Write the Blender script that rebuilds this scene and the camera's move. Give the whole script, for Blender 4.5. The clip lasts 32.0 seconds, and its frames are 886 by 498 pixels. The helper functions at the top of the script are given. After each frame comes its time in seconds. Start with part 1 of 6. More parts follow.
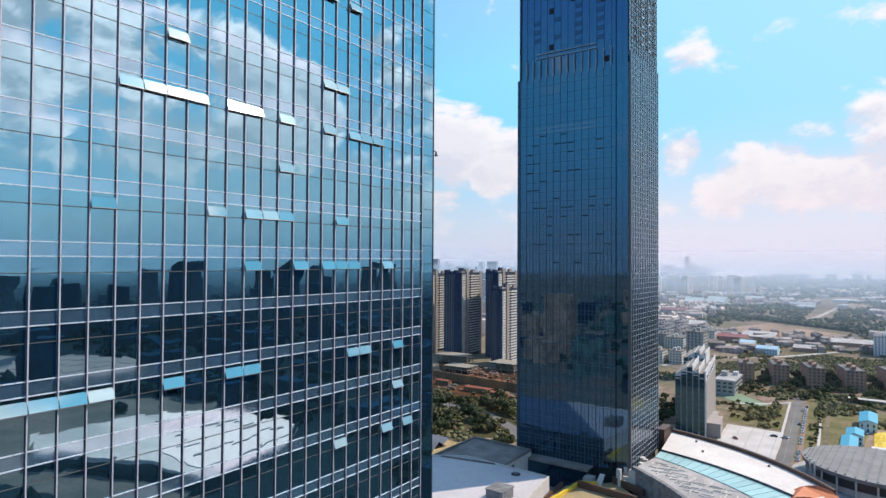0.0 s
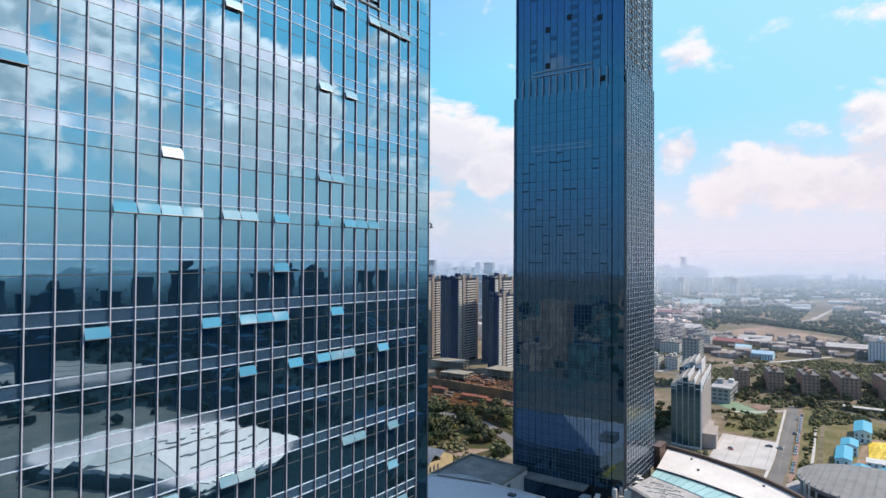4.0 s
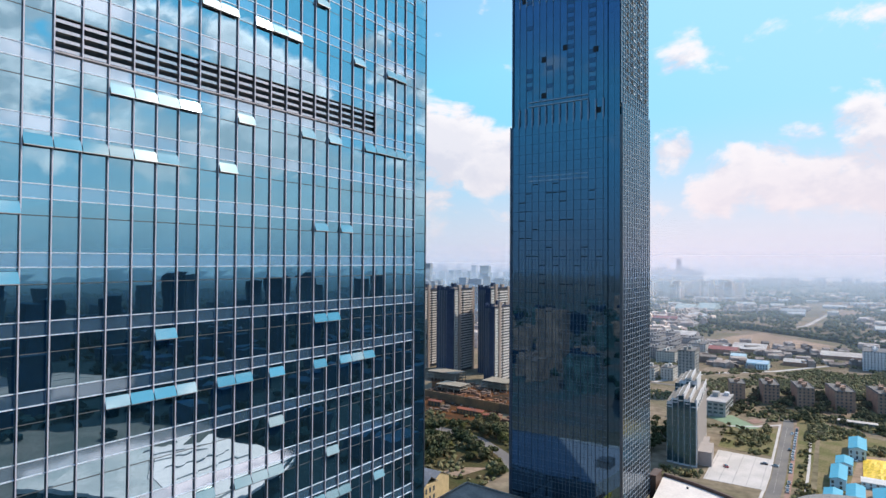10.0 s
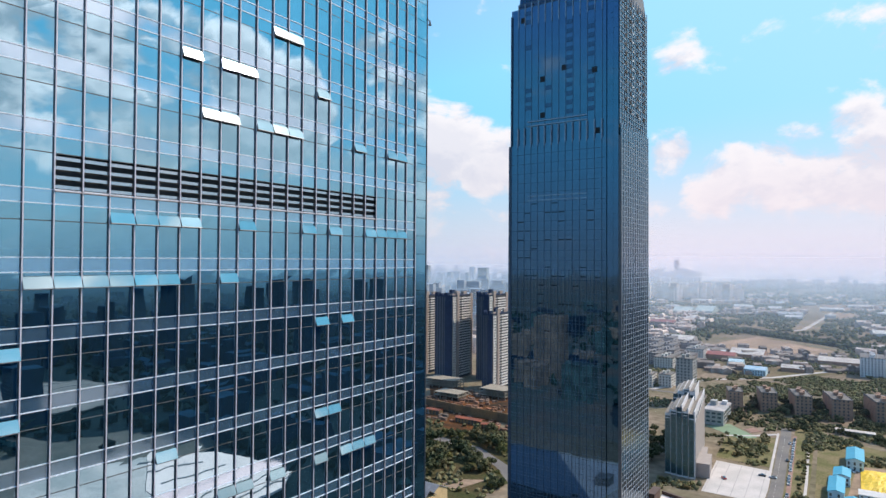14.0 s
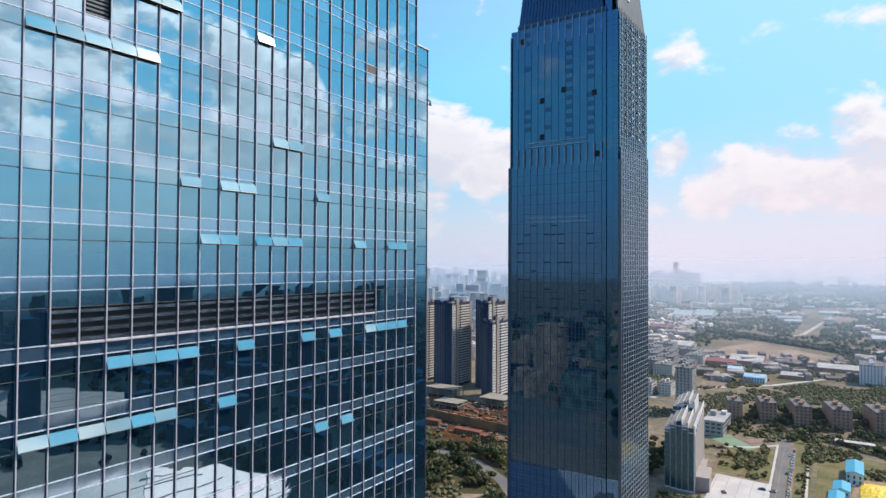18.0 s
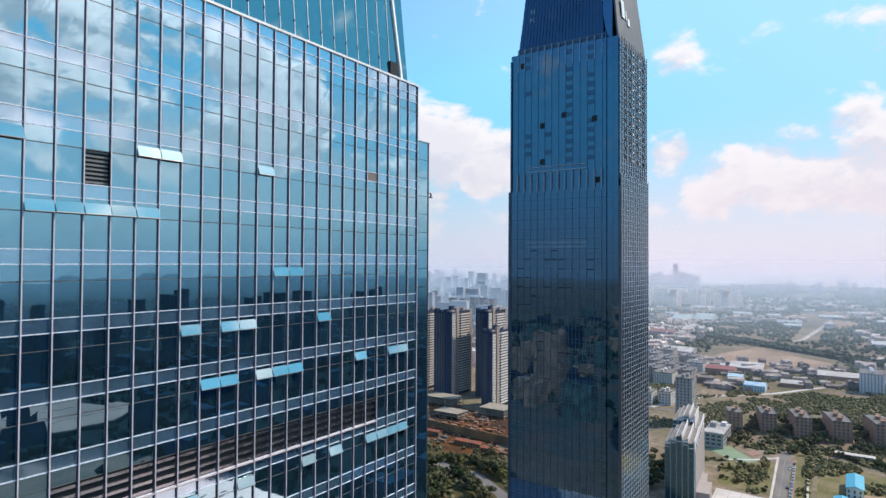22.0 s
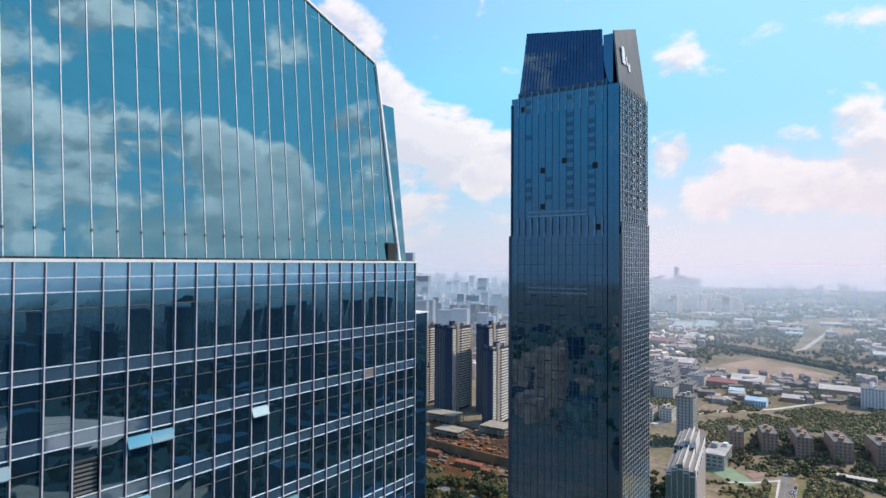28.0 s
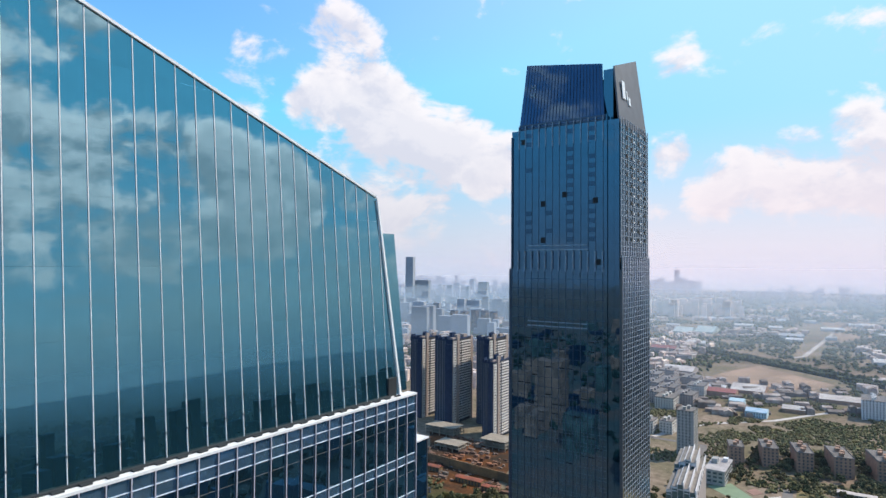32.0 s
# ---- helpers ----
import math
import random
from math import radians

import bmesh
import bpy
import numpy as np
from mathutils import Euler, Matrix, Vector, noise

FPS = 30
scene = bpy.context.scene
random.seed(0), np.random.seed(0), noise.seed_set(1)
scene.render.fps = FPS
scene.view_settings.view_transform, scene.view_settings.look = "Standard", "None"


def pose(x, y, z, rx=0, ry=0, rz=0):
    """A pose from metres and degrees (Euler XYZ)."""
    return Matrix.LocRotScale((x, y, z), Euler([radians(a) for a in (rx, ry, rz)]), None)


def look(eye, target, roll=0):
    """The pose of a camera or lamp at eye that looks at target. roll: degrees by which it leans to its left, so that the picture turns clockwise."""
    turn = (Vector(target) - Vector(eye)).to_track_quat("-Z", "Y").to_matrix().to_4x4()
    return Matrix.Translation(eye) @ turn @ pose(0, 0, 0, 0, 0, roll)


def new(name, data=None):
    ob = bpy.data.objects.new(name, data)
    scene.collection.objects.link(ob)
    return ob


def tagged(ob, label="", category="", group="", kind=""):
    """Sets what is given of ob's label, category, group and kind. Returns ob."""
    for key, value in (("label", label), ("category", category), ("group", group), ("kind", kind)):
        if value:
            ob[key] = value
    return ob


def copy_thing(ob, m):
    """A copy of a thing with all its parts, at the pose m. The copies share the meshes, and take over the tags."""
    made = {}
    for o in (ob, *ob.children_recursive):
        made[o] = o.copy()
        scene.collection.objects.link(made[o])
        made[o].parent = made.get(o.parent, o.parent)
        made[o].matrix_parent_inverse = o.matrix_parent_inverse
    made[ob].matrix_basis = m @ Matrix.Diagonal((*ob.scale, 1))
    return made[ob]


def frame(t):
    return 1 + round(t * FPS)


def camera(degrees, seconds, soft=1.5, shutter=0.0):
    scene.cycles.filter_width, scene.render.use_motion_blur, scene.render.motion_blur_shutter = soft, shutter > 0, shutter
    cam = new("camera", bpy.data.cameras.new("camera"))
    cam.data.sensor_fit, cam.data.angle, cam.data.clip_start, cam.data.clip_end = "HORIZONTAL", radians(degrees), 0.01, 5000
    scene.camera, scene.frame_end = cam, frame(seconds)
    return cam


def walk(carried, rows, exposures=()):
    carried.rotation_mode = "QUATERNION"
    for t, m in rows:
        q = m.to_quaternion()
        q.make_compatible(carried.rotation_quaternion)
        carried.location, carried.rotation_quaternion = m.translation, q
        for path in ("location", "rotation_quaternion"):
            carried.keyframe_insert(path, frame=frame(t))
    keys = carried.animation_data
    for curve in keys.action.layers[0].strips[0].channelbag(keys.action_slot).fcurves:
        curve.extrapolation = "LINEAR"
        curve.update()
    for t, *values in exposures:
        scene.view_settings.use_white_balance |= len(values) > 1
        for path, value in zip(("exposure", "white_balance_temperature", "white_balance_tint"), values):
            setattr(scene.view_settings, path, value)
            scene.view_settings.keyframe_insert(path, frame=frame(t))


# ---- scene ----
cam = camera(71.95, 32.0)

# seconds, x, y, z, heading to the left of +y, pitch
PATH = (
    (0, 0.01, 0.0, 115.0, 34.92, 1.04), (2, 0.17, -0.02, 118.99, 34.76, 1.0), (3, 0.21, -0.05, 120.86, 34.68, 0.98),
    (4, 0.21, -0.09, 122.67, 34.6, 0.97), (6, 0.15, -0.13, 126.39, 34.41, 0.99), (8, 0.12, -0.04, 130.34, 34.29, 1.02),
    (10, 0.11, -0.07, 134.31, 34.23, 1.02), (10.5, 0.09, -0.12, 135.29, 34.22, 1.02), (12, -0.03, -0.33, 138.22, 34.18, 1.05),
    (13, -0.12, -0.36, 140.13, 34.11, 1.04), (14.5, -0.18, -0.11, 143.01, 34.02, 1.03), (16.5, -0.3, 0.02, 147.12, 33.99, 1.08),
    (18.5, -0.45, -0.07, 151.67, 33.97, 1.11), (20, -0.44, -0.06, 155.22, 33.97, 1.12), (21, -0.46, -0.07, 157.67, 33.97, 1.13),
    (23, -0.63, -0.16, 162.91, 33.96, 1.17), (25.5, -0.43, 0.17, 170.12, 33.99, 1.19), (27, -0.55, 0.33, 174.66, 34.01, 1.21),
    (28, -0.67, 0.32, 177.75, 34.03, 1.23), (30, -0.7, 0.08, 184.1, 34.06, 1.27), (32, -0.5, -0.11, 190.65, 34.06, 1.31))


def heading(x, y, z, yaw, pitch):
    a, b = radians(yaw), radians(pitch)
    eye = Vector((x, y, z))
    return look(eye, eye + 100 * Vector((-math.sin(a) * math.cos(b), math.cos(a) * math.cos(b), math.sin(b))), 0.32)


walk(cam, [(row[0], heading(*row[1:])) for row in PATH], exposures=[(0, 0.06), (32, 0.06)])

# ---------------------------------------------------------------- sky, sun
SUN_AZ, SUN_EL = 36.0, 45.8  # degrees right of +y, above the horizon


def sky():
    w = bpy.data.worlds.new("sky")
    scene.world = w
    w.use_nodes = True
    nt = w.node_tree
    nt.nodes.clear()

    def node(kind, **values):
        n = nt.nodes.new(kind)
        for key, value in values.items():
            n.inputs[key].default_value = value
        return n

    def math_(op, a, b=None, clamp=False):
        n = nt.nodes.new("ShaderNodeMath")
        n.operation, n.use_clamp = op, clamp
        for i, v in enumerate((a, b)):
            if v is None:
                continue
            if isinstance(v, (int, float)):
                n.inputs[i].default_value = v
            else:
                nt.links.new(v, n.inputs[i])
        return n.outputs[0]

    def mix(fac, a, b):
        n = nt.nodes.new("ShaderNodeMix")
        n.data_type = "RGBA"
        for i, v in ((0, fac), (6, a), (7, b)):
            if isinstance(v, (int, float, tuple)):
                n.inputs[i].default_value = v
            else:
                nt.links.new(v, n.inputs[i])
        return n.outputs[2]

    tex = nt.nodes.new("ShaderNodeTexSky")
    tex.sky_type, tex.sun_disc = "NISHITA", False
    tex.sun_elevation, tex.sun_rotation = radians(SUN_EL), radians(SUN_AZ)
    tex.air_density, tex.dust_density, tex.ozone_density = 1.0, 0.25, 1.5
    co = nt.nodes.new("ShaderNodeTexCoord")
    d = co.outputs["Generated"]
    sep = nt.nodes.new("ShaderNodeSeparateXYZ")
    nt.links.new(d, sep.inputs[0])
    up = sep.outputs[2]

    # cumulus: billowing noise, thickened where the banks stand
    def billow(scale, detail, stretch, from_=None):
        m = nt.nodes.new("ShaderNodeMapping")
        m.inputs["Scale"].default_value = stretch
        nt.links.new(from_ or d, m.inputs[0])
        n = node("ShaderNodeTexNoise", Scale=scale, Detail=detail, Roughness=0.58, Distortion=0.25)
        nt.links.new(m.outputs[0], n.inputs["Vector"])
        return n.outputs["Fac"]

    big = billow(3.2, 3.0, (1, 1, 1.8))
    fine = billow(9.0, 8.0, (1, 1, 1.5))
    puff = math_("ADD", math_("MULTIPLY", big, 0.5), math_("MULTIPLY", fine, 1.15))  # about 0.82
    # the same billows a step nearer the sun: where they thin out, the cloud is lit
    a, e = radians(SUN_AZ), radians(SUN_EL)
    step = nt.nodes.new("ShaderNodeVectorMath")
    step.operation = "ADD"
    nt.links.new(d, step.inputs[0])
    step.inputs[1].default_value = (0.022 * math.sin(a), 0.022 * math.cos(a), 0.026)
    big_s, fine_s = billow(3.2, 3.0, (1, 1, 1.8), step.outputs[0]), billow(9.0, 5.0, (1, 1, 1.5), step.outputs[0])
    puff_s = math_("ADD", math_("MULTIPLY", big_s, 0.5), math_("MULTIPLY", fine_s, 1.15))
    relief = nt.nodes.new("ShaderNodeMapRange")
    relief.interpolation_type = "SMOOTHSTEP"
    relief.inputs["From Min"].default_value, relief.inputs["From Max"].default_value = -0.13, 0.13
    nt.links.new(math_("SUBTRACT", puff, puff_s), relief.inputs["Value"])
    # banks: degrees left of +y, above the horizon, half width, weight
    banks = ((43.2, 19.3, 3.4, .3), (43.0, 15.5, 4.2, .3), (46, 14, 2.6, .28), (39.5, 12.5, 4.6, .3), (36, 10.5, 4.6, .3), (32, 11.5, 3.2, .3),
             (29.5, 9.5, 3.5, .28), (40, 8, 7, .25), (13.8, 18.6, 2.5, .125), (15.2, 21.6, 1.6, .10), (13.8, 9.5, 2.4, .28),
             (9.5, 7, 3.4, .28), (4, 6.5, 4, .28), (-0.5, 9.8, 2.4, .22), (-2, 7, 4, .28), (-8, 7, 5, .28), (20, 6, 6, .22), (52.3, 19.0, 1.3, .11), (58, 10, 7, .22),
             (-61, 18.5, 3.8, .3), (-57, 17.0, 3.8, .32), (-53.5, 16.8, 3.2, .35), (-50, 14.6, 3.2, .35), (-47.6, 15.4, 2.4, .36), (-65, 16, 4.5, .3), (-70, 13, 5, .28), (-46.8, 12.4, 2.6, .34), (-41, 18, 2.2, .24),
             (-54, 11.5, 5, .3), (-60, 11, 5, .3), (-49.5, 10.8, 3.6, .3), (-71, 20, 5, .32), (-36, 11, 6, .24), (-62, 9, 6, .14), (-48, 31, 4, .2), (-66, 33, 5, .2), (-57, 43, 6, .16), (-58, 30, 7, .15), (-74, 28, 7, .16), (-44, 27, 5, .13),
             (-80, 26, 8, .2), (110, 30, 18, .2), (-120, 25, 14, .2), (176, 14, 4, .2), (168, 25, 4, .12), (214, 20, 8, .2))
    cover = None
    for az, el, half, weight in banks:
        a, e = radians(az), radians(el)
        dot = nt.nodes.new("ShaderNodeVectorMath")
        dot.operation = "DOT_PRODUCT"
        nt.links.new(d, dot.inputs[0])
        dot.inputs[1].default_value = (-math.sin(a) * math.cos(e), math.cos(a) * math.cos(e), math.sin(e))
        r = nt.nodes.new("ShaderNodeMapRange")
        r.interpolation_type = "SMOOTHSTEP"
        r.inputs["From Min"].default_value = math.cos(radians(half * 1.35))
        r.inputs["From Max"].default_value = math.cos(radians(half * 0.45))
        r.inputs["To Max"].default_value = weight
        nt.links.new(dot.outputs["Value"], r.inputs["Value"])
        cover = r.outputs[0] if cover is None else math_("MAXIMUM", cover, r.outputs[0])
    dens = math_("ADD", puff, cover)
    edge = nt.nodes.new("ShaderNodeMapRange")
    edge.interpolation_type = "SMOOTHSTEP"
    edge.inputs["From Min"].default_value, edge.inputs["From Max"].default_value = 0.91, 1.09
    nt.links.new(dens, edge.inputs["Value"])
    core = nt.nodes.new("ShaderNodeMapRange")
    core.inputs["From Min"].default_value, core.inputs["From Max"].default_value = 1.02, 1.28
    nt.links.new(dens, core.inputs["Value"])
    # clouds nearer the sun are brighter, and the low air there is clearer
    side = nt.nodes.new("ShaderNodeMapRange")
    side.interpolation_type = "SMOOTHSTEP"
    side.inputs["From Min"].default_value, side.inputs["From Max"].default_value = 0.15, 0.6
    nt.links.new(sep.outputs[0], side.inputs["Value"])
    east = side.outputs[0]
    lit = math_("MULTIPLY", relief.outputs[0], math_("SUBTRACT", 1.25, math_("MULTIPLY", core.outputs[0], 0.75)), True)
    white = mix(lit, mix(east, (0.72, 0.72, 0.82, 1), (0.62, 0.70, 0.79, 1)), mix(east, (0.98, 0.93, 0.95, 1), (1.66, 1.54, 1.58, 1)))
    blue = nt.nodes.new("ShaderNodeVectorMath")
    blue.operation = "MULTIPLY"
    nt.links.new(tex.outputs[0], blue.inputs[0])
    blue.inputs[1].default_value = (SKY * 0.57, SKY * 0.97, SKY * 1.14)
    calm = nt.nodes.new("ShaderNodeVectorMath")
    calm.operation = "MINIMUM"
    nt.links.new(blue.outputs[0], calm.inputs[0])
    calm.inputs[1].default_value = (0.21, 0.70, 1.03)
    # bright hazy ring round the sun
    ring = nt.nodes.new("ShaderNodeVectorMath")
    ring.operation = "DOT_PRODUCT"
    nt.links.new(d, ring.inputs[0])
    a, e = radians(SUN_AZ), radians(SUN_EL)
    ring.inputs[1].default_value = (math.sin(a) * math.cos(e), math.cos(a) * math.cos(e), math.sin(e))
    glow = nt.nodes.new("ShaderNodeMapRange")
    glow.interpolation_type = "SMOOTHSTEP"
    glow.inputs["From Min"].default_value, glow.inputs["From Max"].default_value = math.cos(radians(15)), math.cos(radians(3))
    glow.inputs["To Max"].default_value = 0.6
    nt.links.new(ring.outputs["Value"], glow.inputs["Value"])
    halo = nt.nodes.new("ShaderNodeMapRange")
    halo.interpolation_type = "SMOOTHSTEP"
    halo.inputs["From Min"].default_value, halo.inputs["From Max"].default_value = math.cos(radians(82)), math.cos(radians(24))
    halo.inputs["To Max"].default_value = 0.5
    nt.links.new(ring.outputs["Value"], halo.inputs["Value"])
    # a sheet of thin cirrus on the far side of the sun
    thin_ = math_("MULTIPLY", halo.outputs[0], math_("SUBTRACT", 1.0, east))
    soft_sky = mix(thin_, calm.outputs[0], (0.66, 0.89, 1.12, 1))
    clear_sky = mix(glow.outputs[0], soft_sky, (1.7, 1.7, 1.8, 1))
    high = math_("MULTIPLY", edge.outputs[0], 0.93)
    col = mix(high, clear_sky, white)
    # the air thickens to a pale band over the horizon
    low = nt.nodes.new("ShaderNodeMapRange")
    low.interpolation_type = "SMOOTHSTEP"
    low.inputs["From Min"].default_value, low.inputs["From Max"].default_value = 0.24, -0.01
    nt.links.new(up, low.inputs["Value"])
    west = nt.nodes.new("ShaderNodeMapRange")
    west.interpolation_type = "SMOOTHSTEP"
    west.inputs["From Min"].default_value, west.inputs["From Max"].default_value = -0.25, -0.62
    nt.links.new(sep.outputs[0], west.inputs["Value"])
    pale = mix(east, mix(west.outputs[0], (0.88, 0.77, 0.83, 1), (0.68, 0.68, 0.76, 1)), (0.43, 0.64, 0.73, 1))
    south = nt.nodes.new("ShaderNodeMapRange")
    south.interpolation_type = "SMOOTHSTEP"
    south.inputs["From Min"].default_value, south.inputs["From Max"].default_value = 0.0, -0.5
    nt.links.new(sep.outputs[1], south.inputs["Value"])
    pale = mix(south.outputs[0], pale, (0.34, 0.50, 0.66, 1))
    # grey stratus under the eastern cumulus
    deck = nt.nodes.new("ShaderNodeMapRange")
    deck.interpolation_type = "SMOOTHSTEP"
    deck.inputs["From Min"].default_value, deck.inputs["From Max"].default_value = 0.33, 0.16
    nt.links.new(up, deck.inputs["Value"])
    uneven = nt.nodes.new("ShaderNodeMapRange")
    uneven.inputs["From Min"].default_value, uneven.inputs["From Max"].default_value = 0.36, 0.62
    uneven.inputs["To Min"].default_value, uneven.inputs["To Max"].default_value = 0.15, 0.75
    nt.links.new(billow(4.5, 6.0, (1, 1, 3.5)), uneven.inputs["Value"])
    col = mix(math_("MULTIPLY", math_("MULTIPLY", deck.outputs[0], east), uneven.outputs[0]), col, (0.62, 0.74, 0.82, 1))
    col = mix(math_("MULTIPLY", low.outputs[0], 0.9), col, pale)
    under = nt.nodes.new("ShaderNodeMapRange")
    under.inputs["From Min"].default_value, under.inputs["From Max"].default_value = -0.02, -0.2
    nt.links.new(up, under.inputs["Value"])
    col = mix(under.outputs[0], col, (0.16, 0.2, 0.2, 1))
    bg = nt.nodes.new("ShaderNodeBackground")
    nt.links.new(col, bg.inputs[0])
    out = nt.nodes.new("ShaderNodeOutputWorld")
    nt.links.new(bg.outputs[0], out.inputs[0])


SKY = 0.215
sky()
sun = new("sun", bpy.data.lights.new("sun", "SUN"))
sun.data.energy, sun.data.angle, sun.data.color = 5.0, radians(0.6), (1.0, 0.88, 0.73)
sa, se = radians(SUN_AZ), radians(SUN_EL)
sun.matrix_world = look((0, 0, 400), Vector((0, 0, 400)) - Vector((math.sin(sa) * math.cos(se), math.cos(sa) * math.cos(se), math.sin(se))))

# ---------------------------------------------------------------- materials
def material(name, colour, rough=0.8, metal=0.0, vary=0.15, scale=0.5, bump=0.0, bump_scale=6.0, second=None, spot=0.5, random_=0.0,
             island=False, ior=1.45, coat=0.0, object_space=False):
    """A surface with stains and grain at two scales; second: a colour that comes in patches."""
    m = bpy.data.materials.new(name)
    m.use_nodes = True
    nt = m.node_tree
    b = nt.nodes["Principled BSDF"]
    b.inputs["Metallic"].default_value, b.inputs["IOR"].default_value = metal, ior
    b.inputs["Coat Weight"].default_value = coat
    co = nt.nodes.new("ShaderNodeTexCoord")
    if object_space:
        space = co.outputs["Object"]
    else:
        geo = nt.nodes.new("ShaderNodeNewGeometry")
        space = geo.outputs["Position"]

    def noise_(s, detail):
        n = nt.nodes.new("ShaderNodeTexNoise")
        n.inputs["Scale"].default_value, n.inputs["Detail"].default_value = s, detail
        nt.links.new(space, n.inputs["Vector"])
        return n.outputs["Fac"]

    def ranged(v, lo, hi, a, b_):
        r = nt.nodes.new("ShaderNodeMapRange")
        for i, x in enumerate((lo, hi, a, b_)):
            r.inputs[i + 1].default_value = x
        nt.links.new(v, r.inputs[0])
        return r.outputs[0]

    large, small = noise_(scale, 5.0), noise_(scale * 13, 4.0)
    base = nt.nodes.new("ShaderNodeMix")
    base.data_type = "RGBA"
    base.inputs[6].default_value = (*colour, 1)
    base.inputs[7].default_value = (*(second or [c * (1 - vary * 1.2) for c in colour]), 1)
    nt.links.new(ranged(large, spot - 0.12, spot + 0.12, 0, 1), base.inputs[0])
    hsv = nt.nodes.new("ShaderNodeHueSaturation")
    nt.links.new(base.outputs[2], hsv.inputs["Color"])
    value = ranged(small, 0.3, 0.7, 1 - vary, 1 + vary)
    if random_ or island:
        if island:
            geo2 = nt.nodes.new("ShaderNodeNewGeometry")
            pick = geo2.outputs["Random Per Island"]
        else:
            pick = nt.nodes.new("ShaderNodeObjectInfo").outputs["Random"]
        mul = nt.nodes.new("ShaderNodeMath")
        mul.operation = "MULTIPLY"
        nt.links.new(value, mul.inputs[0])
        nt.links.new(ranged(pick, 0, 1, 1 - (random_ or 0.2), 1 + (random_ or 0.2)), mul.inputs[1])
        value = mul.outputs[0]
    nt.links.new(value, hsv.inputs["Value"])
    nt.links.new(hsv.outputs[0], b.inputs["Base Color"])
    nt.links.new(ranged(small, 0.2, 0.8, max(rough - 0.1, 0.02), min(rough + 0.1, 1)), b.inputs["Roughness"])
    if bump:
        bn = nt.nodes.new("ShaderNodeBump")
        bn.inputs["Strength"].default_value, bn.inputs["Distance"].default_value = 1.0, bump
        nt.links.new(noise_(bump_scale, 3.0), bn.inputs["Height"])
        nt.links.new(bn.outputs[0], b.inputs["Normal"])
    return m


def glazing(name, colour, rough=0.012, metal=0.9, wave=0.0, wave_scale=0.5, island=False, random_=0.12, body=None, cover=0.15):
    """Coated reflecting glass, slightly bowed, each pane a little different."""
    m = bpy.data.materials.new(name)
    m.use_nodes = True
    nt = m.node_tree
    b = nt.nodes["Principled BSDF"]
    b.inputs["Metallic"].default_value, b.inputs["Roughness"].default_value = metal, rough
    geo = nt.nodes.new("ShaderNodeNewGeometry")
    pick = geo.outputs["Random Per Island"] if island else nt.nodes.new("ShaderNodeObjectInfo").outputs["Random"]
    r = nt.nodes.new("ShaderNodeMapRange")
    r.inputs["To Min"].default_value, r.inputs["To Max"].default_value = 1 - random_, 1 + random_
    nt.links.new(pick, r.inputs[0])
    dirt = nt.nodes.new("ShaderNodeTexNoise")
    dirt.inputs["Scale"].default_value, dirt.inputs["Detail"].default_value = 0.9, 6.0
    nt.links.new(geo.outputs["Position"], dirt.inputs["Vector"])
    dr = nt.nodes.new("ShaderNodeMapRange")
    dr.inputs["To Min"].default_value, dr.inputs["To Max"].default_value = 0.9, 1.08
    nt.links.new(dirt.outputs[0], dr.inputs[0])
    mul = nt.nodes.new("ShaderNodeMath")
    mul.operation = "MULTIPLY"
    nt.links.new(r.outputs[0], mul.inputs[0])
    nt.links.new(dr.outputs[0], mul.inputs[1])
    hsv = nt.nodes.new("ShaderNodeHueSaturation")
    hsv.inputs["Color"].default_value = (*colour, 1)
    nt.links.new(mul.outputs[0], hsv.inputs["Value"])
    nt.links.new(hsv.outputs[0], b.inputs["Base Color"])
    if wave:
        n = nt.nodes.new("ShaderNodeTexNoise")
        n.inputs["Scale"].default_value, n.inputs["Detail"].default_value = wave_scale, 1.0
        nt.links.new(geo.outputs["Position"], n.inputs["Vector"])
        bn = nt.nodes.new("ShaderNodeBump")
        bn.inputs["Strength"].default_value, bn.inputs["Distance"].default_value = 1.0, wave
        nt.links.new(n.outputs["Fac"], bn.inputs["Height"])
        nt.links.new(bn.outputs[0], b.inputs["Normal"])
    if body:
        # the tinted pane itself, under its mirror coat
        under = nt.nodes.new("ShaderNodeBsdfDiffuse")
        under.inputs[0].default_value = (*body, 1)
        join = nt.nodes.new("ShaderNodeMixShader")
        join.inputs[0].default_value = cover
        nt.links.new(b.outputs[0], join.inputs[1])
        nt.links.new(under.outputs[0], join.inputs[2])
        nt.links.new(join.outputs[0], nt.nodes["Material Output"].inputs[0])
    return m


GLASS = glazing("coated glass", (0.46, 0.64, 0.735), metal=0.985, body=(0.0, 0.045, 0.075), wave=0.0035, wave_scale=0.55, random_=0.06)
GLASS_JOINED = glazing("coated glass, far panes", (0.46, 0.64, 0.735), metal=0.985, body=(0.0, 0.045, 0.075), wave=0.0035, wave_scale=0.55, island=True, random_=0.06)
SPANDREL = glazing("spandrel glass", (0.66, 0.78, 0.90), rough=0.05, metal=0.97, body=(0.075, 0.17, 0.27), cover=0.30, wave=0.008, island=True, random_=0.06)
SASH = glazing("sash glass", (0.43, 0.56, 0.60), rough=0.08, metal=0.95, wave=0.003)
CROWN_GLASS = glazing("crown glass", (0.225, 0.37, 0.43), random_=0.04, body=(0.0, 0.075, 0.10), metal=0.97, wave=0.006, wave_scale=0.3, island=True)
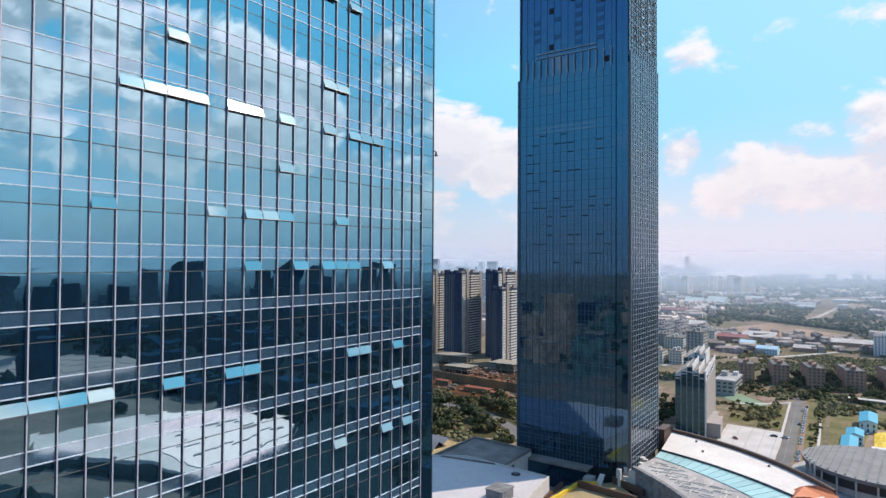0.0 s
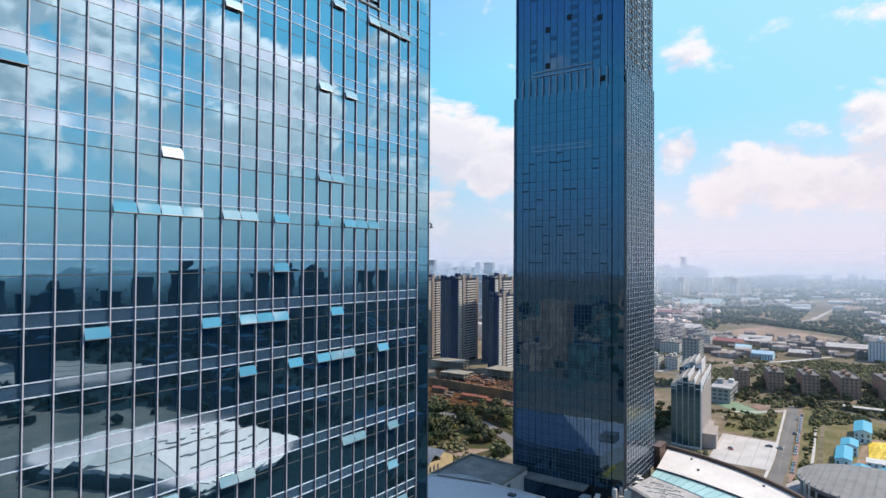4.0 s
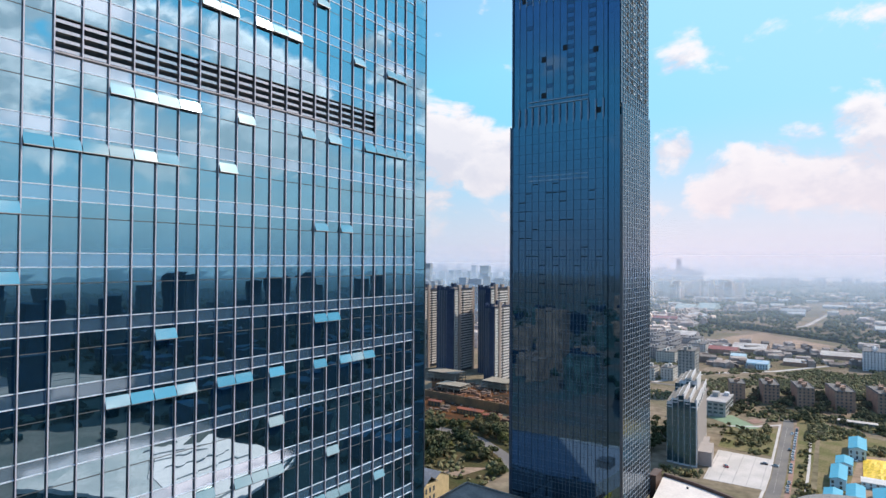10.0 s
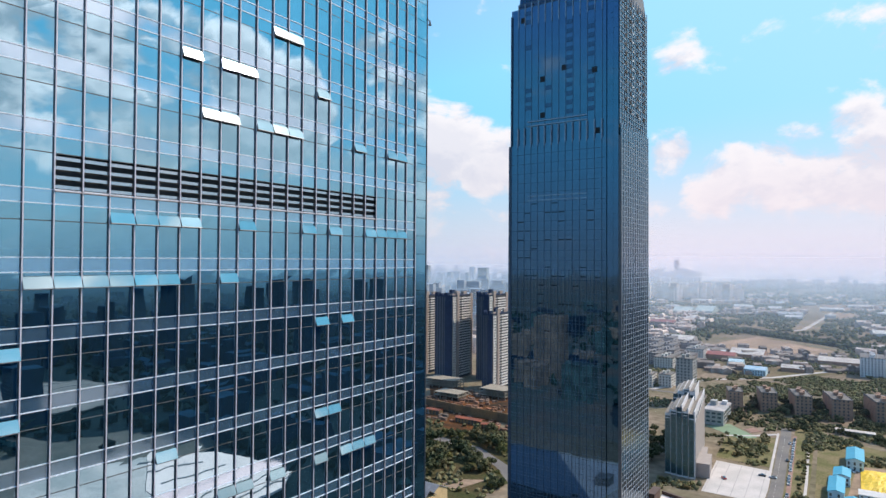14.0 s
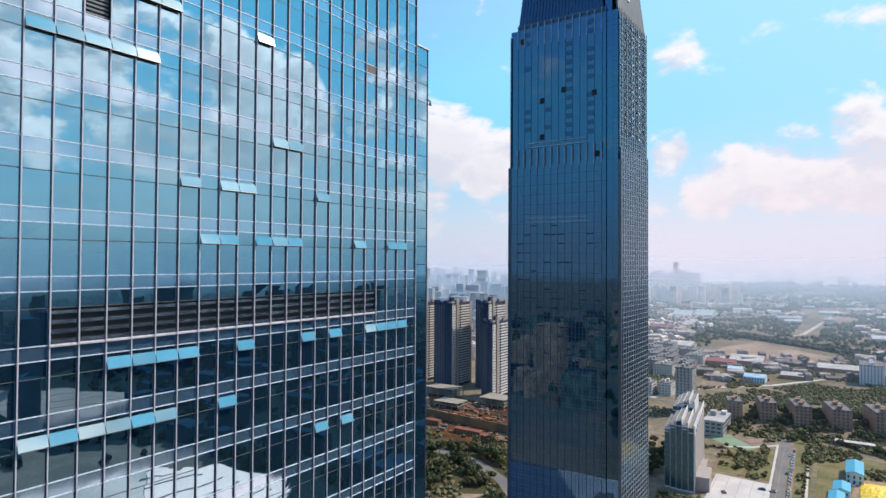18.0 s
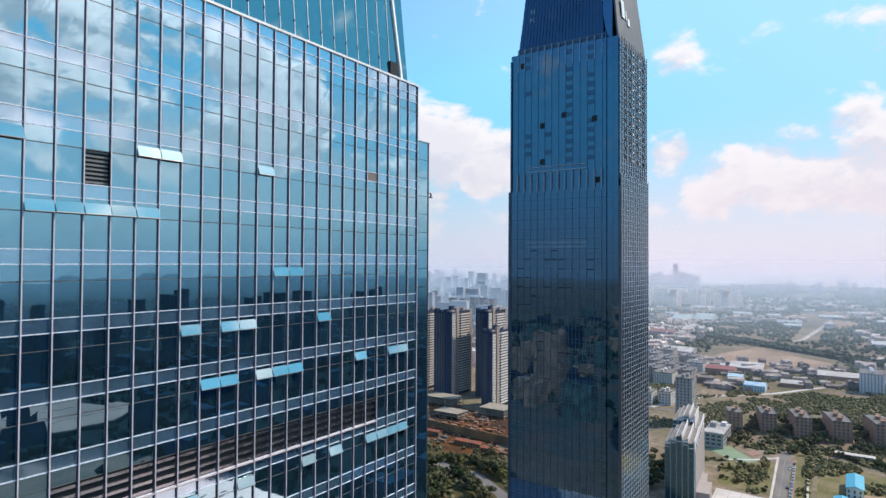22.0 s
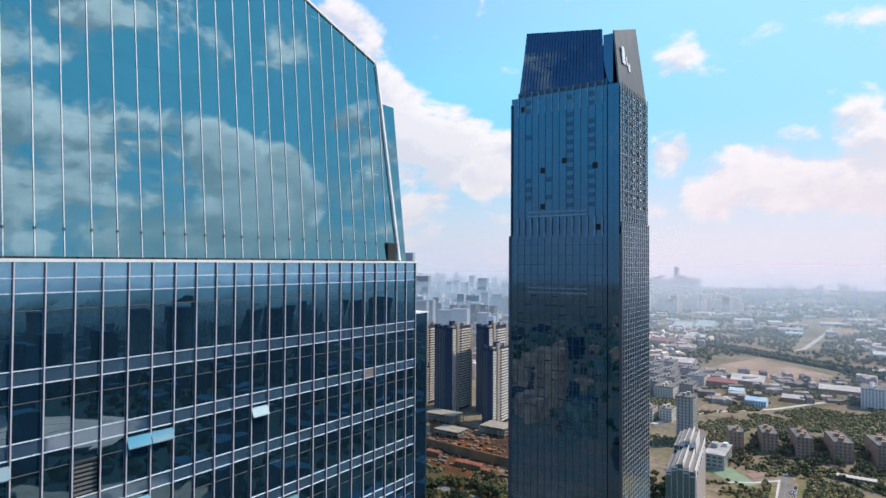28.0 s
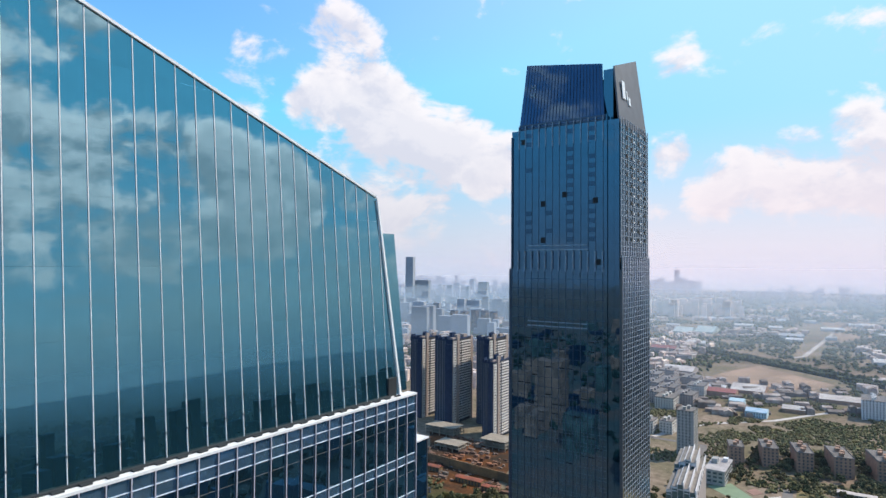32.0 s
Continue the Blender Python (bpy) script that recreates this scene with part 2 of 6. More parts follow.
DARK_GLASS = glazing("dark blue glass", (0.088, 0.160, 0.250), metal=0.97, body=(0.015, 0.058, 0.092), rough=0.015, wave=0.006, wave_scale=0.3, random_=0.04, island=True)
DARK_GLASS_ONE = glazing("dark blue glass, single panes", (0.088, 0.160, 0.250), metal=0.97, body=(0.015, 0.058, 0.092), rough=0.015, wave=0.006, wave_scale=0.3, random_=0.04)
SIDE_GLASS = glazing("dull dark glass", (0.07, 0.12, 0.17), rough=0.14, metal=0.9)
ALU = material("anodised aluminium", (0.56, 0.53, 0.61), 0.4, 0.15, 0.04, 0.4)
RAIL = material("bright aluminium rail", (0.74, 0.78, 0.88), 0.3, 0.3, 0.04, 0.4)
ALU_DARK = material("dark aluminium", (0.10, 0.11, 0.13), 0.4, 0.5, 0.1, 0.4)
COPING = material("white coping sheet", (0.78, 0.78, 0.80), 0.45, 0.1, 0.08, 0.5)
SILL = material("pale pinkish sill sheet", (0.48, 0.42, 0.44), 0.5, 0.1, 0.15, 1.2)
# near-black colour stands in for the shade of unlit rooms and openings
CORE = material("near-black interior tone", (0.02, 0.025, 0.03), 0.9)
LOUVRE = material("bright louvre blade", (0.62, 0.58, 0.62), 0.16, 0.97, 0.03, 0.1)
T2_RIB = material("blue grey rib", (0.07, 0.10, 0.15), 0.4, 0.6, 0.12, 0.3)
T2_PANEL = material("dark grey crown panel", (0.12, 0.125, 0.15), 0.6, 0.1, 0.12, 0.2)
SIDE_FIN = material("grey fin grid", (0.34, 0.38, 0.44), 0.5, 0.3, 0.12, 0.4)
T2_LINE = material("dull blue grey rail", (0.14, 0.19, 0.24), 0.5, 0.3, 0.12, 0.4)
T2_SIDE = material("grey fin", (0.28, 0.36, 0.45), 0.5, 0.3, 0.12, 0.4)
CONCRETE = material("concrete", (0.34, 0.33, 0.32), 0.85, 0, 0.15, 0.3)
WHITE_ROOF = material("pale membrane roof", (0.66, 0.60, 0.57), 0.7, 0, 0.1, 0.08, second=(0.58, 0.52, 0.50))
GREY_ROOF = material("grey felt roof", (0.15, 0.135, 0.125), 0.9, 0, 0.25, 0.15, second=(0.22, 0.20, 0.18))


# ---------------------------------------------------------------- mesh helpers
def box(bm, x0, y0, z0, x1, y1, z1):
    v = [bm.verts.new((x, y, z)) for z in (z0, z1) for y in (y0, y1) for x in (x0, x1)]
    for f in ((0, 2, 3, 1), (4, 5, 7, 6), (0, 1, 5, 4), (2, 6, 7, 3), (0, 4, 6, 2), (1, 3, 7, 5)):
        bm.faces.new([v[i] for i in f])
    return v


def prism(bm, outline, z0, z1):
    """A closed upright prism on a counter-clockwise outline; z1 may be a function of x, y."""
    top = z1 if callable(z1) else lambda x, y: z1
    low = [bm.verts.new((x, y, z0)) for x, y in outline]
    high = [bm.verts.new((x, y, top(x, y))) for x, y in outline]
    n = len(outline)
    bm.faces.new(low[::-1])
    bm.faces.new(high)
    for i in range(n):
        bm.faces.new((low[i], low[(i + 1) % n], high[(i + 1) % n], high[i]))


def slab(bm, corners, thick):
    """A plate: four or more corners in order and a vector of its thickness."""
    t = Vector(thick)
    a = [bm.verts.new(Vector(c)) for c in corners]
    b = [bm.verts.new(Vector(c) + t) for c in corners]
    n = len(a)
    bm.faces.new(a)
    bm.faces.new(b[::-1])
    for i in range(n):
        bm.faces.new((a[i], b[i], b[(i + 1) % n], a[(i + 1) % n]))


def mesh_of(name, bm, mat):
    bmesh.ops.recalc_face_normals(bm, faces=bm.faces)
    me = bpy.data.meshes.new(name)
    bm.to_mesh(me)
    bm.free()
    for m in (mat if isinstance(mat, (list, tuple)) else [mat]):
        me.materials.append(m)
    return me


def part(name, bm, mat, parent, label=""):
    ob = new(name, bm if isinstance(bm, bpy.types.Mesh) else mesh_of(name, bm, mat))
    ob.parent = parent
    if label:
        tagged(ob, label)
    return ob


def boxes(*sizes):
    bm = bmesh.new()
    for s in sizes:
        box(bm, *s)
    return bm


def thing(name, label, category, group="", kind="", at=(0, 0, 0)):
    ob = new(name)
    ob.location = at
    return tagged(ob, label, category, group, kind)


# ---------------------------------------------------------------- ground
GROUND = material("fields and scrub", (0.155, 0.135, 0.092), 0.95, 0, 0.3, 0.012, second=(0.23, 0.18, 0.14), spot=0.5, ior=1.0)
ground_bm = bmesh.new()
slab(ground_bm, ((-4900, -4900, 0), (4900, -4900, 0), (4900, 4900, 0), (-4900, 4900, 0)), (0, 0, -2))
tagged(new("ground", mesh_of("ground", ground_bm, GROUND)), "flat green and brown land reaching the horizon", "ground", kind="structure")

# ---------------------------------------------------------------- near office tower
FX, Y_END, TOP = -36.72, 48.78, 177.72   # face of the curtain wall, its end, its coping
MOD, FLOOR = 1.5102, 3.738
Y0 = 14.04                             # a mullion line
COLS = range(-12, 23)                  # bays from the mullion at Y0
LINE = 171.96                          # top of the spandrel under the highest storey
FLOORS = range(0, 27)
BOTTOM = LINE - FLOOR * 26.6


def storey(i):
    """Heights of storey i, counted down: spandrel top, spandrel bottom, vent rail, next spandrel top."""
    a = LINE - FLOOR * i
    return a, a - 0.80, a - 1.72, a - FLOOR


STEEL_GREY = material("grey slat", (0.16, 0.17, 0.18), 0.5, 0.3, 0.1, 0.5)
RAW_BOARD = material("brown board", (0.20, 0.17, 0.165), 0.8, 0, 0.15, 0.6)


def near_tower():
    t = thing("office_tower", "tall office tower, blue-green mirror glass curtain wall, sloping crown", "tower")
    ys, ye = Y0 + MOD * COLS[0], Y_END
    # near-black filling right behind the glass, for the unlit interior
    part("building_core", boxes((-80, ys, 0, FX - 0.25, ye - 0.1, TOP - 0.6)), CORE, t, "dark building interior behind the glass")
    part("lower_wall", boxes((FX - 0.2, ys, 0, FX - 0.02, ye, BOTTOM)), GLASS_JOINED, t, "blue-green reflecting lower storeys")
    # mullions: dark colour stands for their shaded sides, bright caps for the sunlit front
    me = mesh_of("mullion", boxes((0, -0.034, BOTTOM, 0.12, 0.034, TOP - 0.05)), ALU_DARK)
    cap = mesh_of("cap", boxes((0.12, -0.034, BOTTOM, 0.15, 0.034, TOP - 0.05)), ALU)
    for k in range(COLS[0], 24):
        ob = part("mullion", me, ALU_DARK, t, "mullion, side shade in its dark colour, bright cap")
        part("cap", cap, ALU, ob, "aluminium cap strip, brighter for the sunlit front")
        ob.location = (FX - 0.01, Y0 + MOD * k, 0)
    # rails
    rail = mesh_of("transom", boxes((FX - 0.03, ys, -0.028, FX + 0.05, ye, 0.028)), RAIL)
    thin = mesh_of("thin_transom", boxes((FX - 0.03, ys, -0.018, FX + 0.02, ye, 0.018)), STEEL_GREY)
    for i in FLOORS:
        a, b, c, _ = storey(i)
        for z, m, n in ((a, rail, "transom"), (b, rail, "transom"), (c, thin, "thin_transom")):
            part(n, m, ALU, t).location = (0, 0, z)
    for z in (176.78, 175.98, 175.06):
        part("transom", rail if z > 175.5 else thin, ALU, t).location = (0, 0, z)
    part("coping", boxes((FX - 1.0, ys, TOP - 0.08, FX + 0.14, ye + 0.06, TOP + 0.1)), COPING, t, "white metal coping")
    # panes: the spandrels and vents joined, the large panes single where they stand nearest
    sp, far = bmesh.new(), bmesh.new()
    rng = random.Random(5)

    def pane(bm, y, z0, z1, lean=0.0):
        w = MOD
        dx0, dx1 = rng.uniform(-lean, lean), rng.uniform(-lean, lean)
        v = [bm.verts.new(p) for p in ((FX + dx0, y + 0.04, z0 + 0.03), (FX + dx1, y + w - 0.04, z0 + 0.03),
                                       (FX + dx1 + rng.uniform(-lean, lean), y + w - 0.04, z1 - 0.03), (FX + dx0 + rng.uniform(-lean, lean), y + 0.04, z1 - 0.03))]
        bm.faces.new(v)

    def solid_pane(h):
        return mesh_of("pane", boxes((-0.02, 0.04, 0.03, 0.0, MOD - 0.04, h - 0.03)), GLASS)

    tall, vent = solid_pane(FLOOR - 1.72), solid_pane(0.92)
    for i in FLOORS:
        a, b, c, e = storey(i)
        for k in COLS:
            y = Y0 + MOD * k
            louvre = i in (6,) and 1 <= k <= 18
            pane(sp, y, b, a)
            if (i, k) not in OPEN:
                pane(far, y, c, b, 0.004)
            else:
                pane(far, y, b - 0.24, b, 0)
            if louvre or (i, k) == (1, 2):
                continue
            if i <= 12 and 0 <= k <= 22:
                ob = part("pane", tall, GLASS, t)
                ob.location = (FX, y, e)
                ob.rotation_euler = (0, rng.gauss(0, 0.0012), rng.gauss(0, 0.0012))
            else:
                pane(far, y, e, c, 0.003)
    for k in COLS:
        y = Y0 + MOD * k
        pane(sp, y, 176.78, TOP, 0)
        pane(sp, y, 175.98, 176.78, 0)
        pane(far, y, 175.06, 175.98, 0.004)
        pane(far, y, LINE, 175.06, 0.005)
    tagged(part("spandrel_panes", sp, SPANDREL, t, "pale blue spandrel glass bands"), kind="stuff")
    tagged(part("upper_panes", far, GLASS_JOINED, t, "reflecting blue-green panes"), kind="stuff")
    # open top-hung sashes
    glass = mesh_of("awning_sash", boxes((-0.025, 0.03, -0.68, 0.025, MOD - 0.03, 0)), SASH)
    edge = mesh_of("sash_frame", boxes((-0.035, 0.02, -0.7, 0.0, 0.06, 0), (-0.035, MOD - 0.06, -0.7, 0.0, MOD - 0.02, 0),
                                       (-0.035, 0.02, -0.73, 0.03, MOD - 0.02, -0.68)), ALU_DARK)
    for (i, k), angle in OPEN.items():
        s = part("awning_sash", glass, SASH, t, "pale blue top-hung sash, open")
        s.location = (FX + 0.06, Y0 + MOD * k, storey(i)[1] - 0.24)
        s.rotation_euler = (0, -radians(angle), 0)
        part("sash_frame", edge, ALU_DARK, s)
    # one window with lowered blinds behind it, one missing vent
    a, b, c, e = storey(1)
    yb = Y0 + MOD * 2
    part("blind_recess", boxes((FX - 0.2, yb + 0.04, e, FX - 0.15, yb + MOD - 0.04, c)), CORE, t, "near-black sheet for the unlit room behind")
    for j in range(8):
        part("blind_slat", boxes((FX - 0.14, yb + 0.08, e + 0.1 + j * 0.25, FX - 0.08, yb + MOD - 0.08, e + 0.22 + j * 0.25)), STEEL_GREY, t)
    part("bare_vent", boxes((FX - 0.02, Y0 + MOD * 18 + 0.04, storey(1)[1] - 0.0, FX + 0.02, Y0 + MOD * 19 - 0.04, storey(1)[0])), RAW_BOARD, t, "brown board in place of a pane")
    # ventilation louvres in place of one row of panes
    c, e = storey(6)[2], storey(6)[3]
    # a near-black sheet paints the shade behind the blades
    hole = boxes((FX - 0.24, Y0 + MOD, e, FX - 0.2, Y0 + MOD * 19, c))
    part("louvre_backing", hole, CORE, t, "near-black sheet for the shade behind the louvres")
    blade = mesh_of("louvre_blade", boxes((-0.018, Y0 + MOD, -0.095, 0.0, Y0 + MOD * 19, 0.095)), LOUVRE)
    for j in range(4):
        ob = part("louvre_blade", blade, LOUVRE, t, "white louvre blade")
        ob.location = (FX - 0.03, 0, e + 0.18 + j * 0.53)
    part("louvre_sill", boxes((FX - 0.05, Y0 + MOD, e - 0.1, FX + 0.22, Y0 + MOD * 19, e - 0.03)), SILL, t, "pale sill tray under the louvres")
    # corner notch, ending one storey lower
    z1 = 172.55
    nb = bmesh.new()
    box(nb, -79, ye - 0.1, 0, FX - 0.75, ye + 3.0, z1)
    part("corner_bay", nb, CORE, t, "dark corner bay")
    cb = bmesh.new()
    for i in range(0, 58):
        z = z1 - FLOOR / 2 * (i + 0.02)
        for y in (ye + 0.05,):
            v = [cb.verts.new(p) for p in ((FX - 0.7, y, z - FLOOR / 2 + 0.05), (FX - 0.7, y + 2.9, z - FLOOR / 2 + 0.05), (FX - 0.7, y + 2.9, z), (FX - 0.7, y, z))]
            cb.faces.new(v)
    tagged(part("corner_panes", cb, GLASS_JOINED, t, "reflecting corner bay panes"), kind="stuff")
    part("corner_post", boxes((FX - 0.76, ye + 2.92, 60, FX - 0.64, ye + 3.02, z1)), ALU_DARK, t)
    for z in (126.4, 167.3):
        arm = part("corner_fixture", boxes((FX - 0.66, ye + 2.9, z, FX - 0.58, ye + 3.32, z + 0.08), (FX - 0.66, ye + 3.24, z - 0.32, FX - 0.56, ye + 3.42, z + 0.02)), ALU_DARK, t, "small dark lamp arm on the corner")
        part("lamp_head", boxes((FX - 0.72, ye + 3.2, z - 0.46, FX - 0.5, ye + 3.48, z - 0.32)), ALU_DARK, arm)
    part("bay_coping", boxes((-42, ye, z1 - 0.02, FX - 0.55, ye + 3.1, z1 + 0.12)), COPING, t)
    # sloping crown
    lean = 0.085
    cx = lambda z: FX - 0.9 - lean * (z - TOP)
    top = lambda y: 196.95 + (45.45 - y) * 0.3554
    yr = lambda z: 47.28 - (z - 178) * 0.095
    cg = bmesh.new()
    lines = [Y0 + MOD * k - 0.15 for k in range(COLS[0], 22)]
    for y, y2 in zip(lines, lines[1:]):
        z = TOP - 0.3
        while z < top(y2) - 0.05:
            z2 = min(z + 4.3, top(y2))
            zl = top(y) if z2 == top(y2) else z2
            if y2 < yr(z2) + 0.3:
                v = [cg.verts.new(p) for p in ((cx(z), y + 0.015, z + 0.006), (cx(z), y2 - 0.015, z + 0.006), (cx(z2), y2 - 0.015, z2), (cx(zl), y + 0.015, zl))]
                cg.faces.new(v)
            z += 4.3
    y = lines[-1]
    v = [cg.verts.new(p) for p in ((cx(TOP), y + 0.03, TOP), (cx(TOP), yr(TOP), TOP), (cx(top(45.4)), yr(top(45.4)), top(45.4)), (cx(top(y)), y + 0.03, top(y)))]
    cg.faces.new(v)
    tagged(part("crown_panes", cg, CROWN_GLASS, t, "leaning blue-green crown glass"), kind="stuff")
    for y in lines:
        bm = bmesh.new()
        z1_ = min(top(y), 300)
        slab(bm, ((cx(TOP) + 0.0, y - 0.022, TOP), (cx(TOP), y + 0.022, TOP), (cx(z1_), y + 0.022, z1_), (cx(z1_), y - 0.022, z1_)), (0.06, 0, 0.01))
        part("crown_mullion", bm, COPING, t)
    bm = bmesh.new()
    slab(bm, ((cx(top(45.4)) - 0.2, 45.45, top(45.45)), (cx(top(lines[0])) - 0.2, lines[0], top(lines[0])), (cx(top(lines[0])) + 0.15, lines[0], top(lines[0])), (cx(top(45.4)) + 0.15, 45.45, top(45.45))), (0, 0, 0.22))
    part("crown_cap", bm, COPING, t, "white capping along the sloping crown")
    bm = bmesh.new()
    slab(bm, ((cx(TOP), yr(TOP) - 0.1, TOP), (cx(TOP), yr(TOP) + 0.16, TOP), (cx(196.6), yr(196.6) + 0.12, 196.7), (cx(196.6), yr(196.6) - 0.1, 196.7)), (0.2, 0, 0))
    part("crown_edge", bm, COPING, t, "white edge trim of the crown")
    part("crown_opening", boxes((cx(178) - 0.5, 45.55, TOP, cx(178) + 0.12, 46.75, 179.55)), CORE, t, "near-black block for the shaded crown opening")
    foot = mesh_of("foot_bracket", boxes((0.0, -0.32, 0, 0.34, 0.32, 0.1)), CORE)
    joint = mesh_of("mullion_joint", boxes((-0.02, -0.045, 0, 0.115, 0.045, 0.12)), ALU_DARK)
    for y in lines:
        part("foot_bracket", foot, CORE, t, "dark bracket at the crown foot").location = (cx(TOP) + 0.36, y + 0.75, TOP + 0.1)
        part("mullion_joint", joint, ALU_DARK, t).location = (cx(179.45), y, 179.45)
    part("crown_gutter", boxes((FX - 0.9, ys, TOP + 0.1, FX - 0.55, 45.6, TOP + 0.22)), CORE, t, "dark gutter at the crown foot")
    # back of the crown and the end panel beside it
    bm = bmesh.new()
    prism(bm, ((-78, lines[0]), (cx(TOP) - 3.0, lines[0]), (cx(TOP) - 3.0, 44.2), (-78, 44.2)), TOP - 0.5, lambda x, y_: top(y_) - 0.6)
    part("crown_core", bm, CORE, t, "dark crown interior")
    bm = bmesh.new()
    slab(bm, ((cx(TOP) - 1.0, 47.2, TOP), (cx(TOP) - 1.0, 49.8, TOP), (cx(193.6) - 1.0, 49.25, 193.6), (cx(193.6) - 1.0, 46.2, 193.6)), (-0.3, 0, 0))
    part("crown_end_panel", bm, CROWN_GLASS, t, "narrow glass end panel of the crown")
    part("roof_deck", boxes((-79, ys, TOP - 0.62, FX - 0.2, ye, TOP - 0.1)), CONCRETE, t)
    return t


# open sashes: storey, bays
OPEN = {}
open_rng = random.Random(21)
for i, bays in ((1, (-1, 4, 5, 10,)), (2, (0, 1, 2, 3, 4,)), (3, (11, 12,)), (4, (6, 8, 9, 14,)), (5, (7, 8, 10, 11, 12, 17, 20, 21,)), (7, (3, 4, 5, 6, 9, 13, 15, 18, 19, 20, 21,)), (8, (0, 1, 2, 3, 4, 5, 8,)), (9, (-1, 14, 16,)), (10, (-1,)), (11, (5, 14, 15,)), (12, (3, 4, 5, 6, 8, 9, 11, 14, 16, 17, 18,)), (13, (11,)), (14, (2, 7, 9, 10, 11, 15,)), (15, (9, 12, 14, 15, 16, 19,)), (17, (-1, 0, 1, 2, 5, 8, 9, 16, 17, 20,)), (18, (20,)), (19, (15, 19, 21,))):
    for k in bays:
        OPEN[i, k] = open_rng.uniform(17.5, 22.5)
for bay in ((4, 8), (4, 9), (5, 7), (5, 8)):   # hardly open: these catch the sun
    OPEN[bay] = 20.2
near_tower()

# ---------------------------------------------------------------- second tower
TX0, TX1, TY0, TY1 = -117.7, -71.5, 222.0, 258.6


DARK_METAL_T2 = material("dark window frame", (0.05, 0.10, 0.17), 0.25, 0.7, 0.1, 0.5)


def far_tower():
    t = thing("office_tower", "taller dark blue glass tower with ribbed setbacks and tapering crown", "tower")
    rng = random.Random(9)
    part("building_core", boxes((TX0 + 1.4, TY0 + 0.7, 0, -77.4, TY1 - 1.4, 243), (-77.5, TY0 + 0.9, 0, TX1 - 1.1, TY1 - 1.4, 241)), CORE, t, "dark building interior")
    xs = [-113.75 + 2.925 * k for k in range(13)]
    fronts = bmesh.new()
    single = mesh_of("pane", boxes((0.03, -0.02, 0.02, 2.895, 0, 1.91)), DARK_GLASS_ONE)

    def front(bm, x0, x1, z0, z1, y):
        a = rng.uniform(-0.003, 0.003)
        bm.faces.new([bm.verts.new(p) for p in ((x0 + 0.03, y, z0 + 0.02), (x1 - 0.03, y, z0 + 0.02), (x1 - 0.03, y + a, z1 - 0.02), (x0 + 0.03, y + a, z1 - 0.02))])

    edges = [TX0, *xs, -77.2]
    z = 38.0
    while z < 243:
        setback = 0.5 if z > 188 else 0.0
        z1 = z + 1.93
        for x0, x1 in zip(edges, edges[1:]):
            if setback and x0 < -117:
                x0 = TX0 + 0.7
            if 150 < z < 186 and x0 > -114 and x1 < -78:
                ob = part("pane", single, DARK_GLASS_ONE, t)
                ob.location = (x0, TY0 + setback, z)
                ob.rotation_euler = (rng.gauss(0, 0.0007), 0, rng.gauss(0, 0.0007))
            else:
                front(fronts, x0, x1, z, z1, TY0 + setback)
        for x0, x1 in ((-76.9, -74.5), (-74.5, -72.5)):
            front(fronts, x0, x1, z, z1, TY0 + 0.45)
        z += 1.93
    tagged(part("front_panes", fronts, DARK_GLASS, t, "dark blue reflecting panes"), kind="stuff")
    rib = mesh_of("rib", boxes((-0.1, -0.14, 38, 0.1, 0.1, 188.0)), T2_RIB)
    upper = mesh_of("upper_rib", boxes((-0.1, -0.14, 195.5, 0.1, 0.1, 240)), T2_RIB)
    tip = mesh_of("rib_tip", boxes((-0.13, -0.4, 187.6, 0.13, 0.6, 195.5)), T2_SIDE)
    crown_tip = mesh_of("crown_rib_tip", boxes((-0.13, -0.4, 237.0, 0.13, 0.6, 246.3)), T2_SIDE)
    for x in xs:
        part("rib", rib, T2_RIB, t).location = (x, TY0, 0)
        part("upper_rib", upper, T2_RIB, t).location = (x, TY0 + 0.5, 0)
        part("rib_tip", tip, T2_SIDE, t, "pale grey rib end").location = (x, TY0, 0)
        part("crown_rib_tip", crown_tip, T2_SIDE, t, "pale grey rib end").location = (x, TY0 + 0.5, 0)
    half = mesh_of("thin_mullion", boxes((-0.05, -0.07, 38, 0.05, 0.05, 139)), T2_LINE)
    for x in xs[:-1]:
        part("thin_mullion", half, T2_SIDE, t).location = (x + 1.46, TY0, 0)
    line_ = mesh_of("front_rail", boxes((TX0 + 0.5, -0.06, -0.07, -77.5, 0.05, 0.07)), T2_RIB)
    pale_line = mesh_of("front_rail", boxes((TX0 + 0.5, -0.06, -0.045, -77.5, 0.05, 0.045)), T2_LINE)
    for k in range(38):
        if k < 24:
            part("front_rail", pale_line, T2_SIDE, t).location = (0, TY0, 41.86 + 3.86 * k)
            part("front_rail", pale_line, T2_SIDE, t).location = (0, TY0, 40.6 + 3.86 * k)
        else:
            part("front_rail", line_, T2_RIB, t).location = (0, TY0, 41.86 + 3.86 * k)
    for x0, x1, z1, n in ((TX0 - 0.1, TX0 + 0.5, 188.5, "edge_pier"), (TX0 + 0.7, TX0 + 1.2, 242, "edge_pier"), (-77.25, -76.95, 246.8, "edge_pier")):
        part(n, boxes((x0, TY0 - 0.2, 38, x1, TY0 + 1.2, z1)), T2_RIB if x0 < -100 else DARK_GLASS_ONE, t)
    part("corner_pier", boxes((TX1 - 0.95, TY0 + 0.3, 38, TX1 + 0.1, TY0 + 1.2, 188.5)), ALU_DARK, t, "blue grey corner pier")
